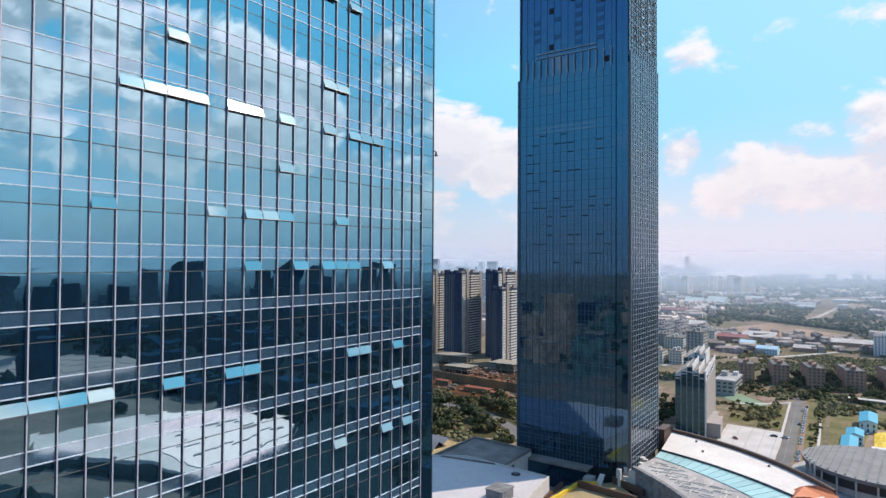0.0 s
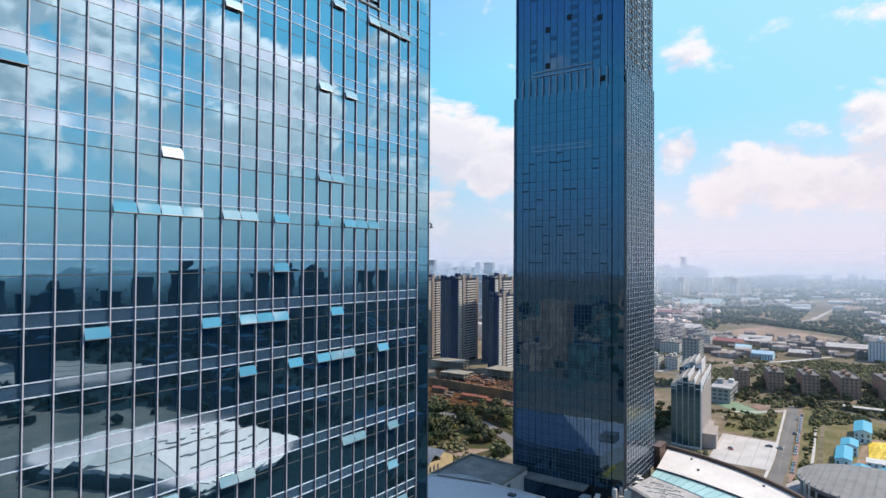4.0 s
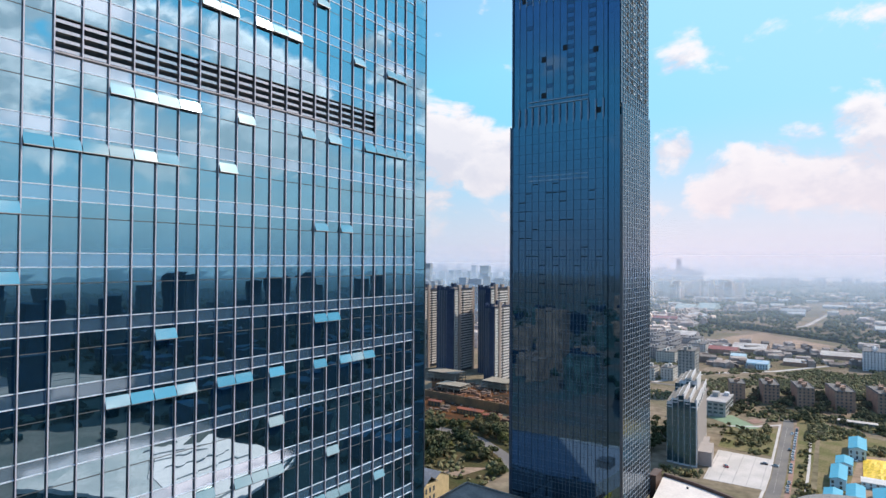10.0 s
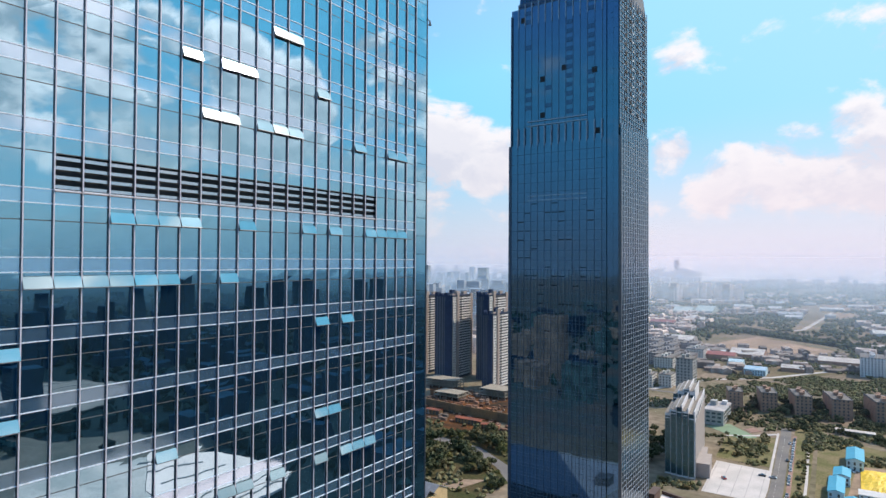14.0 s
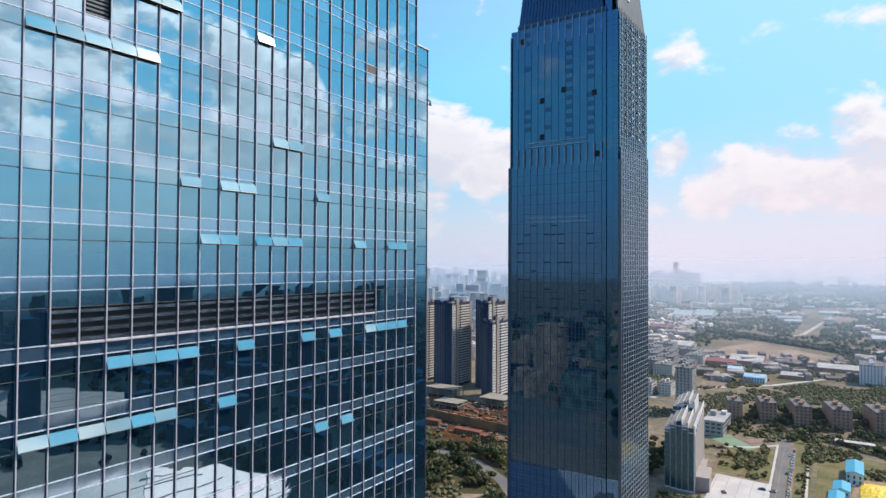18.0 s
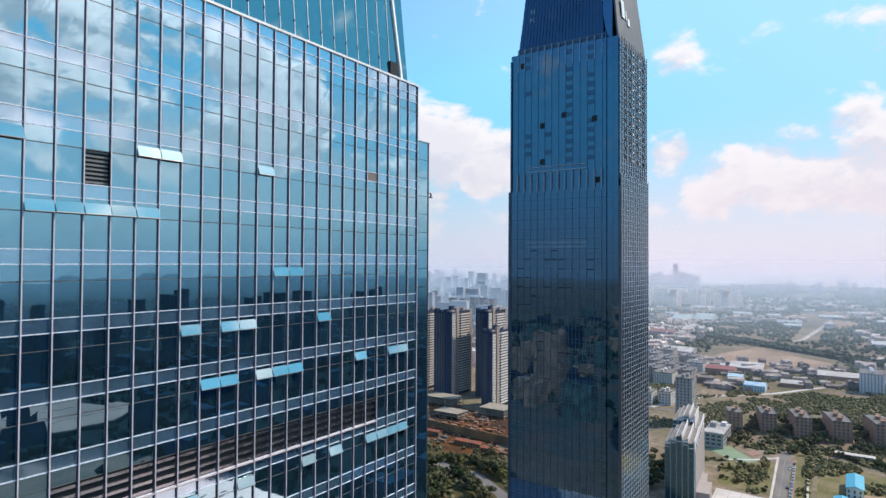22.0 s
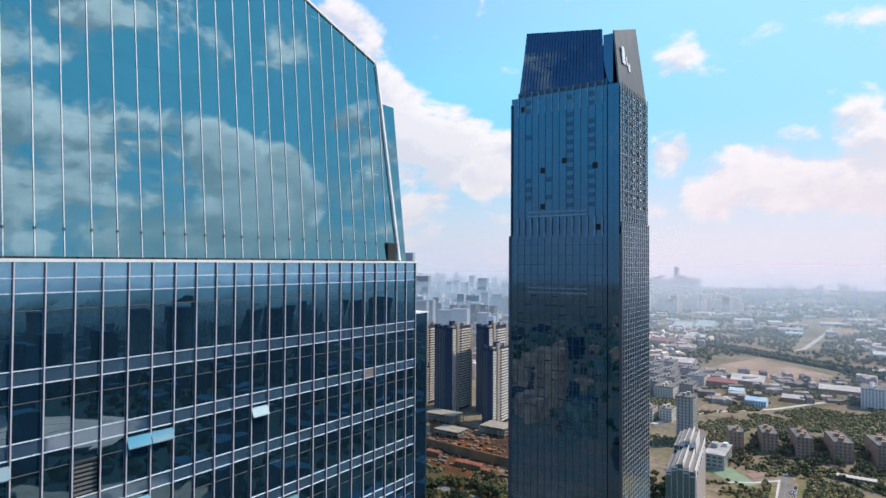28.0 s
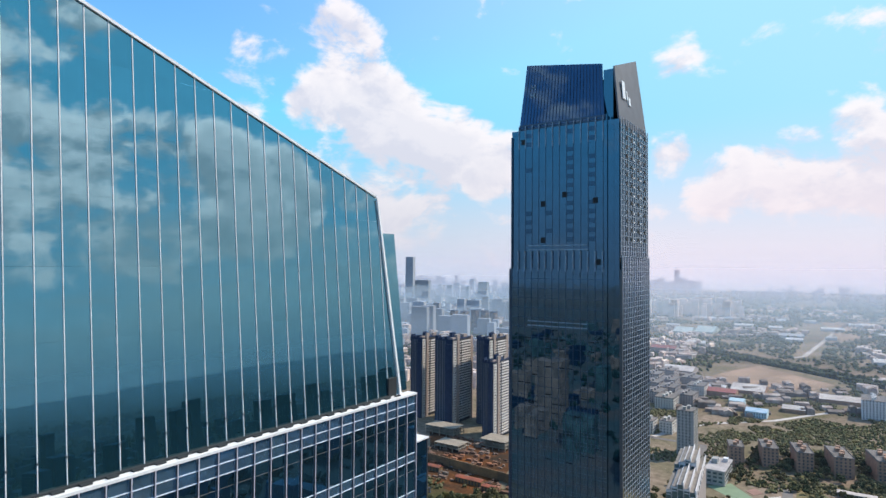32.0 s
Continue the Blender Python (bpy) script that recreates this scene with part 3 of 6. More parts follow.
    # side face: a dense grid of fins
    part("side_glass", boxes((TX1 - 0.4, TY0 + 0.6, 38, TX1 - 0.2, TY1, 193), (TX1 - 1.0, TY0 + 0.9, 193, TX1 - 0.8, TY1 - 0.8, 243)), SIDE_GLASS, t, "dark glass behind the fins")
    n = 12
    for j in range(n + 1):
        y = TY0 + 1.2 + j * (TY1 - TY0 - 1.4) / n
        part("side_fin", boxes((TX1 - 0.3, y - 0.12, 38, TX1 - 0.06, y + 0.12, 193.6), (TX1 - 0.9, y - 0.12, 193.6, TX1 - 0.6, y + 0.12, 245.5)), SIDE_FIN, t)
    z = 39.0
    rail = mesh_of("side_rail", boxes((-0.25, TY0 + 1, -0.08, -0.02, TY1 - 0.2, 0.08)), SIDE_FIN)
    while z < 243:
        part("side_rail", rail, SIDE_FIN, t).location = (TX1 - (0.6 if z > 193 else 0.1), 0, z)
        z += 1.93
    # service bands, open vents and windows of the front
    for z0 in (165.9, 195.9):
        part("service_band", boxes((-109.6, TY0 - 0.06, z0, -84.6, TY0 + 0.6, z0 + 0.35), (-109.6, TY0 - 0.06, z0 + 1.7, -84.6, TY0 + 0.6, z0 + 2.05)), T2_SIDE, t, "thin grey service band")
    # near-black patches paint the shade of open vents and windows
    slot = mesh_of("vent", boxes((0.2, -0.03, 0, 2.6, 0.2, 0.38)), CORE)
    for _ in range(46):
        row, col = rng.randrange(1, 17), rng.randrange(0, 12)
        part("vent", slot, CORE, t, "near-black patch for a shaded open vent").location = (xs[col], TY0, 171.6 - 3.86 * row * 0.93)
    win = mesh_of("open_window", boxes((0.3, -0.06, 0, 2.3, 0.25, 2.2)), CORE)
    for x, z in ((-104.4, 213.2), (-95.3, 216.4), (-81.9, 190.2), (-104.4, 198.8), (-83.0, 213.5), (-113.0, 238.6)):
        part("open_window", win, CORE, t, "near-black patch for a shaded open window").location = (x, TY0 + 0.42, z)
    small = mesh_of("window", boxes((0.25, -0.05, 0, 2.65, 0.25, 1.75)), DARK_METAL_T2)
    for k in range(13):
        for col, share in ((1, 0.4), (4, 0.2), (7, 0.8), (10, 0.8)):
            if rng.random() < share:
                part("window", small, DARK_METAL_T2, t, "dark blue tilted window").location = (xs[col], TY0 + 0.42, 199.2 + k * 3.5)
    # small windows in the side grid
    slit = mesh_of("side_window", boxes((-0.1, 0, 0, 0.1, 1.0, 0.7)), COPING)
    dark = mesh_of("side_window", boxes((-0.1, 0, 0, 0.1, 1.4, 1.5)), CORE)
    for k in range(13):
        for col, m, n_ in ((5, slit, COPING), (8, slit, COPING), (2, dark, CORE), (4, dark, CORE), (7, dark, CORE), (10, dark, CORE)):
            part("side_window", m, n_, t, "open side window").location = (TX1 - 0.55, TY0 + 1.7 + col * (TY1 - TY0 - 1.4) / 12, 199.3 + k * 3.5)
    # tapering crown
    bm = bmesh.new()
    prism(bm, ((-113.9, TY0 + 1.0), (-77.9, TY0 + 1.0), (-77.9, TY1 - 2), (-113.9, TY1 - 2)), 240, 246.9)
    part("crown_base", bm, T2_RIB, t)
    bm = bmesh.new()
    base = ((-113.6, TY0 + 0.9), (-78.4, TY0 + 0.9))
    slab(bm, ((base[0][0], base[0][1], 245.5), (base[1][0], base[1][1], 245.5), (-81.0, 228, 268.0), (-113.0, 228, 272.8)), (0, 0.5, 0))
    part("crown_front", bm, DARK_GLASS, t, "leaning dark blue crown screen")
    for k in range(1, 25):
        f = k / 25
        p0 = Vector((-113.6 + f * 35.2, TY0 + 0.85, 245.5))
        p1 = Vector((-112.9 + f * 32.1, 227.95, 272.8 - f * 4.8))
        bm = bmesh.new()
        slab(bm, (p0 + Vector((-.09, 0, 0)), p0 + Vector((.09, 0, 0)), p1 + Vector((.09, 0, 0)), p1 + Vector((-.09, 0, 0))), (0, -0.07, 0))
        part("crown_rib", bm, T2_RIB, t)
    bm = bmesh.new()
    slab(bm, ((-72.4, TY0 + 0.6, 243), (-72.4, TY1 - 0.6, 243), (-75.0, 251.5, 274.3), (-75.0, 224.5, 265.2)), (-0.6, 0, 0))
    part("crown_side", bm, T2_PANEL, t, "grey leaning crown panel")
    for y0, y1, z0, z1 in ((228.4, 231.8, 253.6, 260.4), (233.2, 234.3, 253.8, 257.4), (235.2, 237.6, 252.2, 255.4)):
        bm = bmesh.new()
        x_ = lambda z: -72.3 - (z - 243) * 0.0831
        slab(bm, ((x_(z0), y0, z0), (x_(z0), y1, z0), (x_(z1), y1, z1), (x_(z1), y0, z1)), (0.25, 0, 0))
        part("sign_shape", bm, COPING, t, "plain white sign shape")
    for z0, yb in ((261.6, 226.0), (258.0, 225.3)):
        part("sign_bar", boxes((-110.0, yb, z0, -109.6, yb + 0.5, z0 + 1.9), (-108.6, yb, z0, -108.2, yb + 0.5, z0 + 1.9), (-110.0, yb, z0 + 0.8, -108.2, yb + 0.5, z0 + 1.1)), T2_SIDE, t, "pale grey sign mark")
    part("crown_link", boxes((-79.5, TY0 + 3.4, 243, -75.8, 240, 264.5)), DARK_GLASS, t, "dark blue wall between the crown screens")
    bm = bmesh.new()
    prism(bm, ((-112, 229), (-77, 229), (-77, 250), (-112, 250)), 245, 262)
    part("plant_room", bm, CORE, t)
    bm = bmesh.new()
    slab(bm, ((-114.8, TY0 + 2, 243), (-114.8, TY1 - 2, 243), (-113.2, TY1 - 6, 272), (-113.2, 228.5, 272)), (0.5, 0, 0))
    part("crown_west", bm, DARK_GLASS, t)
    return t


far_tower()

# ---------------------------------------------------------------- podium round the second tower
BROWN_TRIM = material("brown metal edge", (0.11, 0.065, 0.05), 0.6, 0.1, 0.15, 0.3)
STONE = material("grey stone cladding", (0.22, 0.215, 0.22), 0.85, 0, 0.25, 0.5, second=(0.13, 0.125, 0.13), bump=0.05, bump_scale=2.0)
SCREED = material("mottled grey roof screed", (0.30, 0.28, 0.28), 0.9, 0, 0.2, 0.12, second=(0.40, 0.37, 0.37))
SKYLIGHT = glazing("blue-green skylight", (0.40, 0.58, 0.57), rough=0.3, metal=0.08)
OCHRE_ROOF = material("ochre screed", (0.36, 0.27, 0.13), 0.9, 0, 0.2, 0.15, second=(0.28, 0.22, 0.13))
YELLOW = material("yellow paint", (0.70, 0.48, 0.05), 0.6, 0, 0.12, 0.6)
ORANGE = material("orange sheet", (0.55, 0.16, 0.06), 0.5, 0, 0.12, 0.6)
PALE_WALL = material("pale render", (0.55, 0.52, 0.49), 0.85, 0, 0.12, 0.3)
OVAL_GREY = material("grey ribbed sheet", (0.21, 0.205, 0.21), 0.7, 0.1, 0.15, 0.3)
DARK_METAL = material("dark grey metal", (0.06, 0.065, 0.07), 0.5, 0.4, 0.15, 0.5)


LAVENDER_ROOF = material("pale grey roof sheet", (0.50, 0.46, 0.47), 0.8, 0, 0.08, 0.06, second=(0.44, 0.41, 0.42))


def arc(cx, cy, r, a0, a1, n):
    return [(cx + r * math.cos(radians(a0 + (a1 - a0) * i / n)), cy + r * math.sin(radians(a0 + (a1 - a0) * i / n))) for i in range(n + 1)]


def strip(bm, inner, outer, z0, z1):
    """A band between two lines of equal length."""
    prism(bm, list(inner) + list(outer)[::-1], z0, z1)


def lerp_line(p, q, n, bow=0.0):
    """Points from p to q, bowed to the right of the way by bow metres."""
    (x0, y0), (x1, y1) = p, q
    length = math.hypot(x1 - x0, y1 - y0)
    nx, ny = (y1 - y0) / length, -(x1 - x0) / length
    return [(x0 + (x1 - x0) * i / n + nx * bow * 4 * (i / n) * (1 - i / n), y0 + (y1 - y0) * i / n + ny * bow * 4 * (i / n) * (1 - i / n)) for i in range(n + 1)]


def mall():
    t = thing("shopping_mall", "large pale-roofed mall with a brown edge and curved skylight", "mall")
    back = lerp_line((-69.5, 271.3), (-9.5, 229.0), 16, -6.5)
    mid_ = lerp_line((-66.3, 242.3), (-16.0, 216.0), 16, -3.2)
    sky_low = lerp_line((-66.8, 236.4), (-24.0, 208.0), 16, -2.6)
    front = lerp_line((-69.4, 220.5), (-36.0, 186.0), 16, -2.5)
    bm = bmesh.new()
    prism(bm, mid_ + back[::-1], 0, 42)
    part("main_roof", bm, WHITE_ROOF, t, "pale pink membrane roof")
    bm = bmesh.new()
    strip(bm, [(x, y - 0.0) for x, y in back], [(x + 0.55, y + 0.9) for x, y in back], 36, 43.4)
    part("roof_edge", bm, BROWN_TRIM, t, "dark brown metal roof edge")
    bm = bmesh.new()
    strip(bm, [(x, y) for x, y in mid_], [(x + 0.25, y + 0.45) for x, y in mid_], 41.5, 42.5)
    part("gutter", bm, DARK_METAL, t, "dark roof gutter")
    n = len(mid_) - 1
    for i in range(n):
        bm = bmesh.new()
        a, b = 0.03, 0.97
        quad = [(mid_[i][0] * (1 - f) + mid_[i + 1][0] * f, mid_[i][1] * (1 - f) + mid_[i + 1][1] * f) for f in (a, b)]
        quad2 = [(sky_low[i][0] * (1 - f) + sky_low[i + 1][0] * f, sky_low[i][1] * (1 - f) + sky_low[i + 1][1] * f) for f in (a, b)]
        slab(bm, ((*quad2[0], 41.2), (*quad2[1], 41.2), (quad[1][0], quad[1][1] - 0.05, 41.9), (quad[0][0], quad[0][1] - 0.05, 41.9)), (0, 0, -0.4))
        part("skylight_pane", bm, SKYLIGHT, t, "pale blue-green skylight pane" if i == 0 else "")
    bm = bmesh.new()
    strip(bm, front, sky_low, 0, 40.9)
    part("front_roof", bm, SCREED, t, "mottled grey lower roof")
    bm = bmesh.new()
    strip(bm, [(x - 0.6, y - 1.5) for x, y in front], front, 30, 41.6)
    part("parapet", bm, STONE, t, "dark mottled stone parapet")
    rng = random.Random(3)
    for j in range(90):
        i = rng.randrange(1, 15)
        f = rng.uniform(0.15, 0.8)
        p = Vector((*front[i], 0)).lerp(Vector((*sky_low[i], 0)), f)
        if rng.random() < 0.5:
            part("roof_rail", boxes((p.x, p.y, 40.9, p.x + rng.uniform(2, 6), p.y + 0.25, 41.15)), PALE_WALL, t)
        else:
            part("roof_rail", boxes((p.x, p.y, 40.9, p.x + 0.25, p.y + rng.uniform(2, 6), 41.15)), PALE_WALL, t)
    for x, y in ((-58, 262), (-53, 250), (-30, 246)):
        part("roof_vent", boxes((x, y, 42, x + 0.7, y + 0.5, 42.5), (x - 0.1, y - 0.1, 42.5, x + 0.8, y + 0.6, 42.6)), DARK_METAL, t, "small dark roof vent")
    part("corner_hut", boxes((-72, 259, 36, -69.4, 268, 45.5), (-72.3, 258.7, 45.5, -69.1, 268.3, 45.9)), BROWN_TRIM, t, "brown corner plant box")
    # oval drum at the far end
    ring = arc(0, 0, 1, 0, 360, 48)[:-1]
    oval = lambda k: [(3.5 + 26 * k * x * 0.92 + 8 * k * y * 0.2, 259 + 22 * k * y - 10 * k * x * 0.25) for x, y in ring]
    bm = bmesh.new()
    prism(bm, oval(0.9), 0, 41)
    part("drum_wall", bm, PALE_WALL, t, "pale drum wall below the oval roof")
    bm = bmesh.new()
    prism(bm, oval(0.93), 41, 44.2)
    part("drum_band", bm, DARK_METAL, t, "dark glazed band")
    bm = bmesh.new()
    prism(bm, oval(1.0), 44.2, 45.4)
    part("oval_roof", bm, OVAL_GREY, t, "ribbed grey oval roof")
    edge_ = oval(0.97)
    for k in range(2, 23):
        (xa, ya), (xb, yb) = edge_[k], edge_[(48 - k) % 48]
        dv = Vector((xb - xa, yb - ya)).normalized() * 0.22
        bm = bmesh.new()
        prism(bm, ((xa + dv.y, ya - dv.x), (xb + dv.y, yb - dv.x), (xb - dv.y, yb + dv.x), (xa - dv.y, ya + dv.x)), 45.4, 45.75)
        part("roof_rib", bm, OVAL_GREY, t)
    for k in range(0, 48, 2):
        (xa, ya) = oval(0.95)[k]
        part("drum_post", boxes((xa - 0.3, ya - 0.3, 38.8, xa + 0.3, ya + 0.3, 44.2)), PALE_WALL, t)
    bm = bmesh.new()
    prism(bm, oval(1.16), 38, 38.8)
    part("drum_ledge", bm, SCREED, t, "grey ledge round the drum")
    bm = bmesh.new()
    prism(bm, [(-14 + 9 * x, 222 + 6 * y) for x, y in ring], 30, lambda x, y: 44.0 - 0.05 * ((x + 14) ** 2))
    part("orange_canopy", bm, ORANGE, t, "orange curved entrance canopy")
    for x, y in ((-17.5, 247), (-16, 245)):
        part("post", boxes((x, y, 41, x + 0.6, y + 0.6, 47)), PALE_WALL, t)
    return t


def podium():
    t = thing("podium_block", "pale flat-roofed podium block beside the towers", "podium")
    outline = ((-160, 140), (-84, 140), (-90.9, 195.0), (-126.3, 197.0), (-160, 176))
    bm = bmesh.new()
    prism(bm, outline, 0, 40)
    part("block_wall", bm, LAVENDER_ROOF, t, "pale grey roof and walls")
    bm = bmesh.new()
    for a, b in zip(outline, outline[1:]):
        d = Vector((b[0] - a[0], b[1] - a[1])).normalized() * 0.35
        nrm = Vector((-d.y, d.x))
        prism(bm, (a, b, (b[0] + nrm.x, b[1] + nrm.y), (a[0] + nrm.x, a[1] + nrm.y)), 40, 40.7)
    part("parapet", bm, PALE_WALL, t, "low pale parapet")
    part("roof_hatch", boxes((-103, 190, 40, -100.5, 192, 40.7)), DARK_METAL, t, "dark roof hatch")
    part("stair_head", boxes((-99, 166, 40, -93, 173, 43.2), (-99.2, 165.8, 43.2, -92.8, 173.2, 43.5)), STONE, t, "dark grey stair head")
    d = thing("podium_block", "dark felt-roofed block with white walls and a doorway", "podium")
    poly = ((-137.4, 191), (-109.8, 196.5), (-109.8, 219.0), (-137.4, 221.0))
    bm = bmesh.new()
    prism(bm, poly, 0, 39.6)
    part("block_wall", bm, PALE_WALL, d, "white rendered wall")
    bm = bmesh.new()
    prism(bm, [(x * 0.992 - 1.0, y) for x, y in poly], 39.6, 39.75)
    part("felt_roof", bm, GREY_ROOF, d, "dark grey felt roof")
    for a, b in zip(poly, poly[1:] + poly[:1]):
        dv = Vector((b[0] - a[0], b[1] - a[1])).normalized() * 0.5
        bm = bmesh.new()
        prism(bm, (a, b, (b[0] - dv.y, b[1] + dv.x), (a[0] - dv.y, a[1] + dv.x)), 39.6, 40.6)
        part("parapet", bm, GREY_ROOF, d)
    part("doorway", boxes((-109.8, 202, 34.0, -109.6, 204.4, 38.5)), DARK_METAL, d, "dark open doorway")
    # glazed base of the second tower
    b = thing("tower_base", "dark glazed base with grey canopy at the tower foot", "podium")
    bm = bmesh.new()
    for k in range(16):
        x = -110 + k * 1.5
        box(bm, x + 0.05, 216.0, 26, x + 1.45, 216.3, 37.0)
    tagged(part("base_panes", bm, DARK_GLASS, b, "dark blue panes"), kind="stuff")
    part("base_wall", boxes((-110.3, 216.3, 0, -85.8, 222, 37.3)), CORE, b)
    part("base_roof", boxes((-110.5, 215.8, 37.3, -85.5, 222, 38.0)), GREY_ROOF, b, "grey base roof")
    part("side_pier", boxes((-86, 213, 0, -82.6, 217, 36.2)), CONCRETE, b)
    o = thing("roof_terrace", "ochre roof terrace with a yellow beam and dark parapets", "podium")
    bm = bmesh.new()
    prism(bm, ((-92, 168), (-52, 168), (-63, 209), (-77, 220.5), (-90, 207)), 0, 34)
    part("terrace_roof", bm, OCHRE_ROOF, o, "ochre screed roof")
    for p, q, m, n, w, h in (((-88.5, 187), (-86.8, 212), YELLOW, "yellow_beam", 0.9, 1.3), ((-86.8, 212), (-81.0, 214.5), YELLOW, "yellow_beam", 0.8, 1.2),
                             ((-90.5, 188), (-91.3, 206), BROWN_TRIM, "parapet", 0.7, 1.6), ((-86, 209), (-64, 206), BROWN_TRIM, "parapet", 0.8, 2.4),
                             ((-77, 220), (-64, 214), BROWN_TRIM, "parapet", 0.8, 2.4)):
        dv = Vector((q[0] - p[0], q[1] - p[1])).normalized() * w
        bm = bmesh.new()
        prism(bm, (p, (p[0] + dv.y, p[1] - dv.x), (q[0] + dv.y, q[1] - dv.x), q), 34, 34 + h)
        part(n, bm, m, o)
    bm = bmesh.new()
    slab(bm, ((-82, 214.3, 34), (-79.4, 214.0, 34), (-79.0, 216.4, 37.5), (-80.8, 216.6, 37.5)), (0, 0.3, 0))
    part("white_panel", bm, PALE_WALL, o, "white leaning panel")
    rng = random.Random(8)
    clutter = bmesh.new()
    for _ in range(40):
        x, y = rng.uniform(-76, -70), rng.uniform(217, 236)
        box(clutter, x, y, 34, x + rng.uniform(0.5, 2.5), y + rng.uniform(0.5, 2.5), 36 + rng.uniform(0, 4.5))
    tagged(part("roof_plant", clutter, PALE_WALL, o, "pale rooftop ducts and units"), kind="stuff")
    for x, y in ((-100, 205), (-97, 207), (-94, 204)):
        a = thing("roof_unit", "pale air-conditioning unit on the podium roof", "air unit", "podium air units", at=(x, y, 29.0))
        part("casing", boxes((0, 0, 0, 1.8, 1.2, 1.4)), PALE_WALL, a)
        part("fan_grille", boxes((0.3, 0.2, 1.4, 1.5, 1.0, 1.5)), DARK_METAL, a)
    part("service_deck", boxes((-109.5, 197, 0, -91, 216, 29.0)), GREY_ROOF, o, "grey service deck")


mall()
podium()

# ---------------------------------------------------------------- ground surfaces
ASPHALT = material("worn asphalt", (0.125, 0.115, 0.115), 0.9, 0, 0.2, 0.05, second=(0.16, 0.145, 0.135))
PAVING = material("pale paving", (0.50, 0.46, 0.45), 0.85, 0, 0.1, 0.08, second=(0.42, 0.39, 0.38))
LAWN = material("lawn", (0.13, 0.128, 0.062), 0.95, 0, 0.3, 0.06, second=(0.20, 0.165, 0.10), ior=1.0, spot=0.5)
OLD_PAVE = material("worn pale paving", (0.40, 0.35, 0.33), 0.9, 0, 0.15, 0.03, second=(0.30, 0.26, 0.24))
# orange soil, its colour darkened for the shade over the site
SHADED_SOIL = material("orange soil", (0.15, 0.060, 0.024), 0.95, 0, 0.3, 0.03, second=(0.045, 0.034, 0.026), ior=1.0)
DIRT = material("trodden dirt", (0.34, 0.245, 0.185), 0.95, 0, 0.2, 0.02, second=(0.25, 0.185, 0.14), ior=1.0)
COURT = material("green court paint", (0.18, 0.25, 0.16), 0.85, 0, 0.12, 0.1)
TERRACOTTA = material("red surface", (0.27, 0.16, 0.13), 0.9, 0, 0.15, 0.1)
MUD = material("brown worn ground", (0.21, 0.16, 0.12), 0.95, 0, 0.25, 0.03, second=(0.14, 0.125, 0.075), ior=1.0)
PARK = material("bare park ground", (0.085, 0.065, 0.038), 0.95, 0, 0.3, 0.05, second=(0.055, 0.06, 0.028), ior=1.0)
CANAL = material("dark water", (0.03, 0.05, 0.05), 0.12, 0, 0.1, 0.05)


def sheet(name, outline, mat, label, z=0.1, category="ground"):
    bm = bmesh.new()
    prism(bm, outline, -0.3, z)
    return tagged(new(name, mesh_of(name, bm, mat)), label, category, kind="structure")


def band(name, line, width, mat, label, z=0.1, category="road"):
    bm = bmesh.new()
    left, right = [], []
    for i, p in enumerate(line):
        a, b = Vector(line[max(i - 1, 0)]), Vector(line[min(i + 1, len(line) - 1)])
        d = (b - a).normalized() * width / 2
        left.append((p[0] - d.y, p[1] + d.x)), right.append((p[0] + d.y, p[1] - d.x))
    strip(bm, left, right, -0.3, z)
    return tagged(new(name, mesh_of(name, bm, mat)), label, category, kind="structure")


sheet("pavement", ((-80, 405), (-45.5, 405), (-47.7, 470), (-83, 472.5)), PAVING, "pale stone paved forecourt with joint lines", category="pavement")
sheet("lawn", ((-85, 480), (-47.5, 478), (-54, 560), (-88, 545)), LAWN, "green planted lawn with shrubs and paths", category="lawn")
sheet("lawn", ((-37, 420), (-24, 420), (-30, 660), (-45, 660)), LAWN, "long green verge beside the road", category="lawn")
sheet("lawn", ((-20, 400), (30, 400), (30, 560), (-26, 590)), LAWN, "rough green field behind blue huts", category="lawn")
band("road", ((-40.5, 300), (-41.5, 430), (-48, 575), (-50, 600)), 7.6, ASPHALT, "grey asphalt road beside the forecourt")
band("pavement", ((-46.6, 390), (-46.7, 430), (-53.6, 575)), 1.6, PAVING, "pale kerb path along the road", 0.24, "pavement")
band("pavement", ((-34, 390), (-35, 430), (-41.5, 575)), 2.6, TERRACOTTA, "reddish parking strip along the road", 0.2, "pavement")
band("pavement", ((-25, 380), (-27, 460), (-31, 560)), 1.6, PAVING, "pale hedge path along the verge", 0.2, "pavement")
band("pavement", ((-88, 545), (-70, 556), (-54, 572)), 3.0, PAVING, "pale curved garden path", 0.2, "pavement")
sheet("court", ((-108, 567), (-78, 541), (-66, 552), (-92, 585)), COURT, "green painted sports court", 0.14, "court")
sheet("court", ((-79, 573), (-72, 566), (-66, 574), (-73, 584)), TERRACOTTA, "small red sports court", 0.2, "court")
sheet("dirt_lot", ((-115, 598), (40, 598), (44, 725), (-100, 715)), MUD, "brown ground between the housing blocks", 0.07, "yard")
sheet("dirt_lot", ((-300, 830), (-120, 840), (-40, 895), (40, 985), (-30, 1035), (-220, 1080), (-310, 1020)), MUD, "brown works ground with tracks", 0.06, "yard")
band("road", ((-190, 690), (-151, 785), (-84, 850), (-45, 913), (3, 986), (60, 1060)), 6.0, PAVING, "pale dirt road across the fields")
band("road", ((-150, 380), (-128, 455), (-116, 600), (-135, 690), (-200, 690)), 8.0, ASPHALT, "grey side road behind the office block")
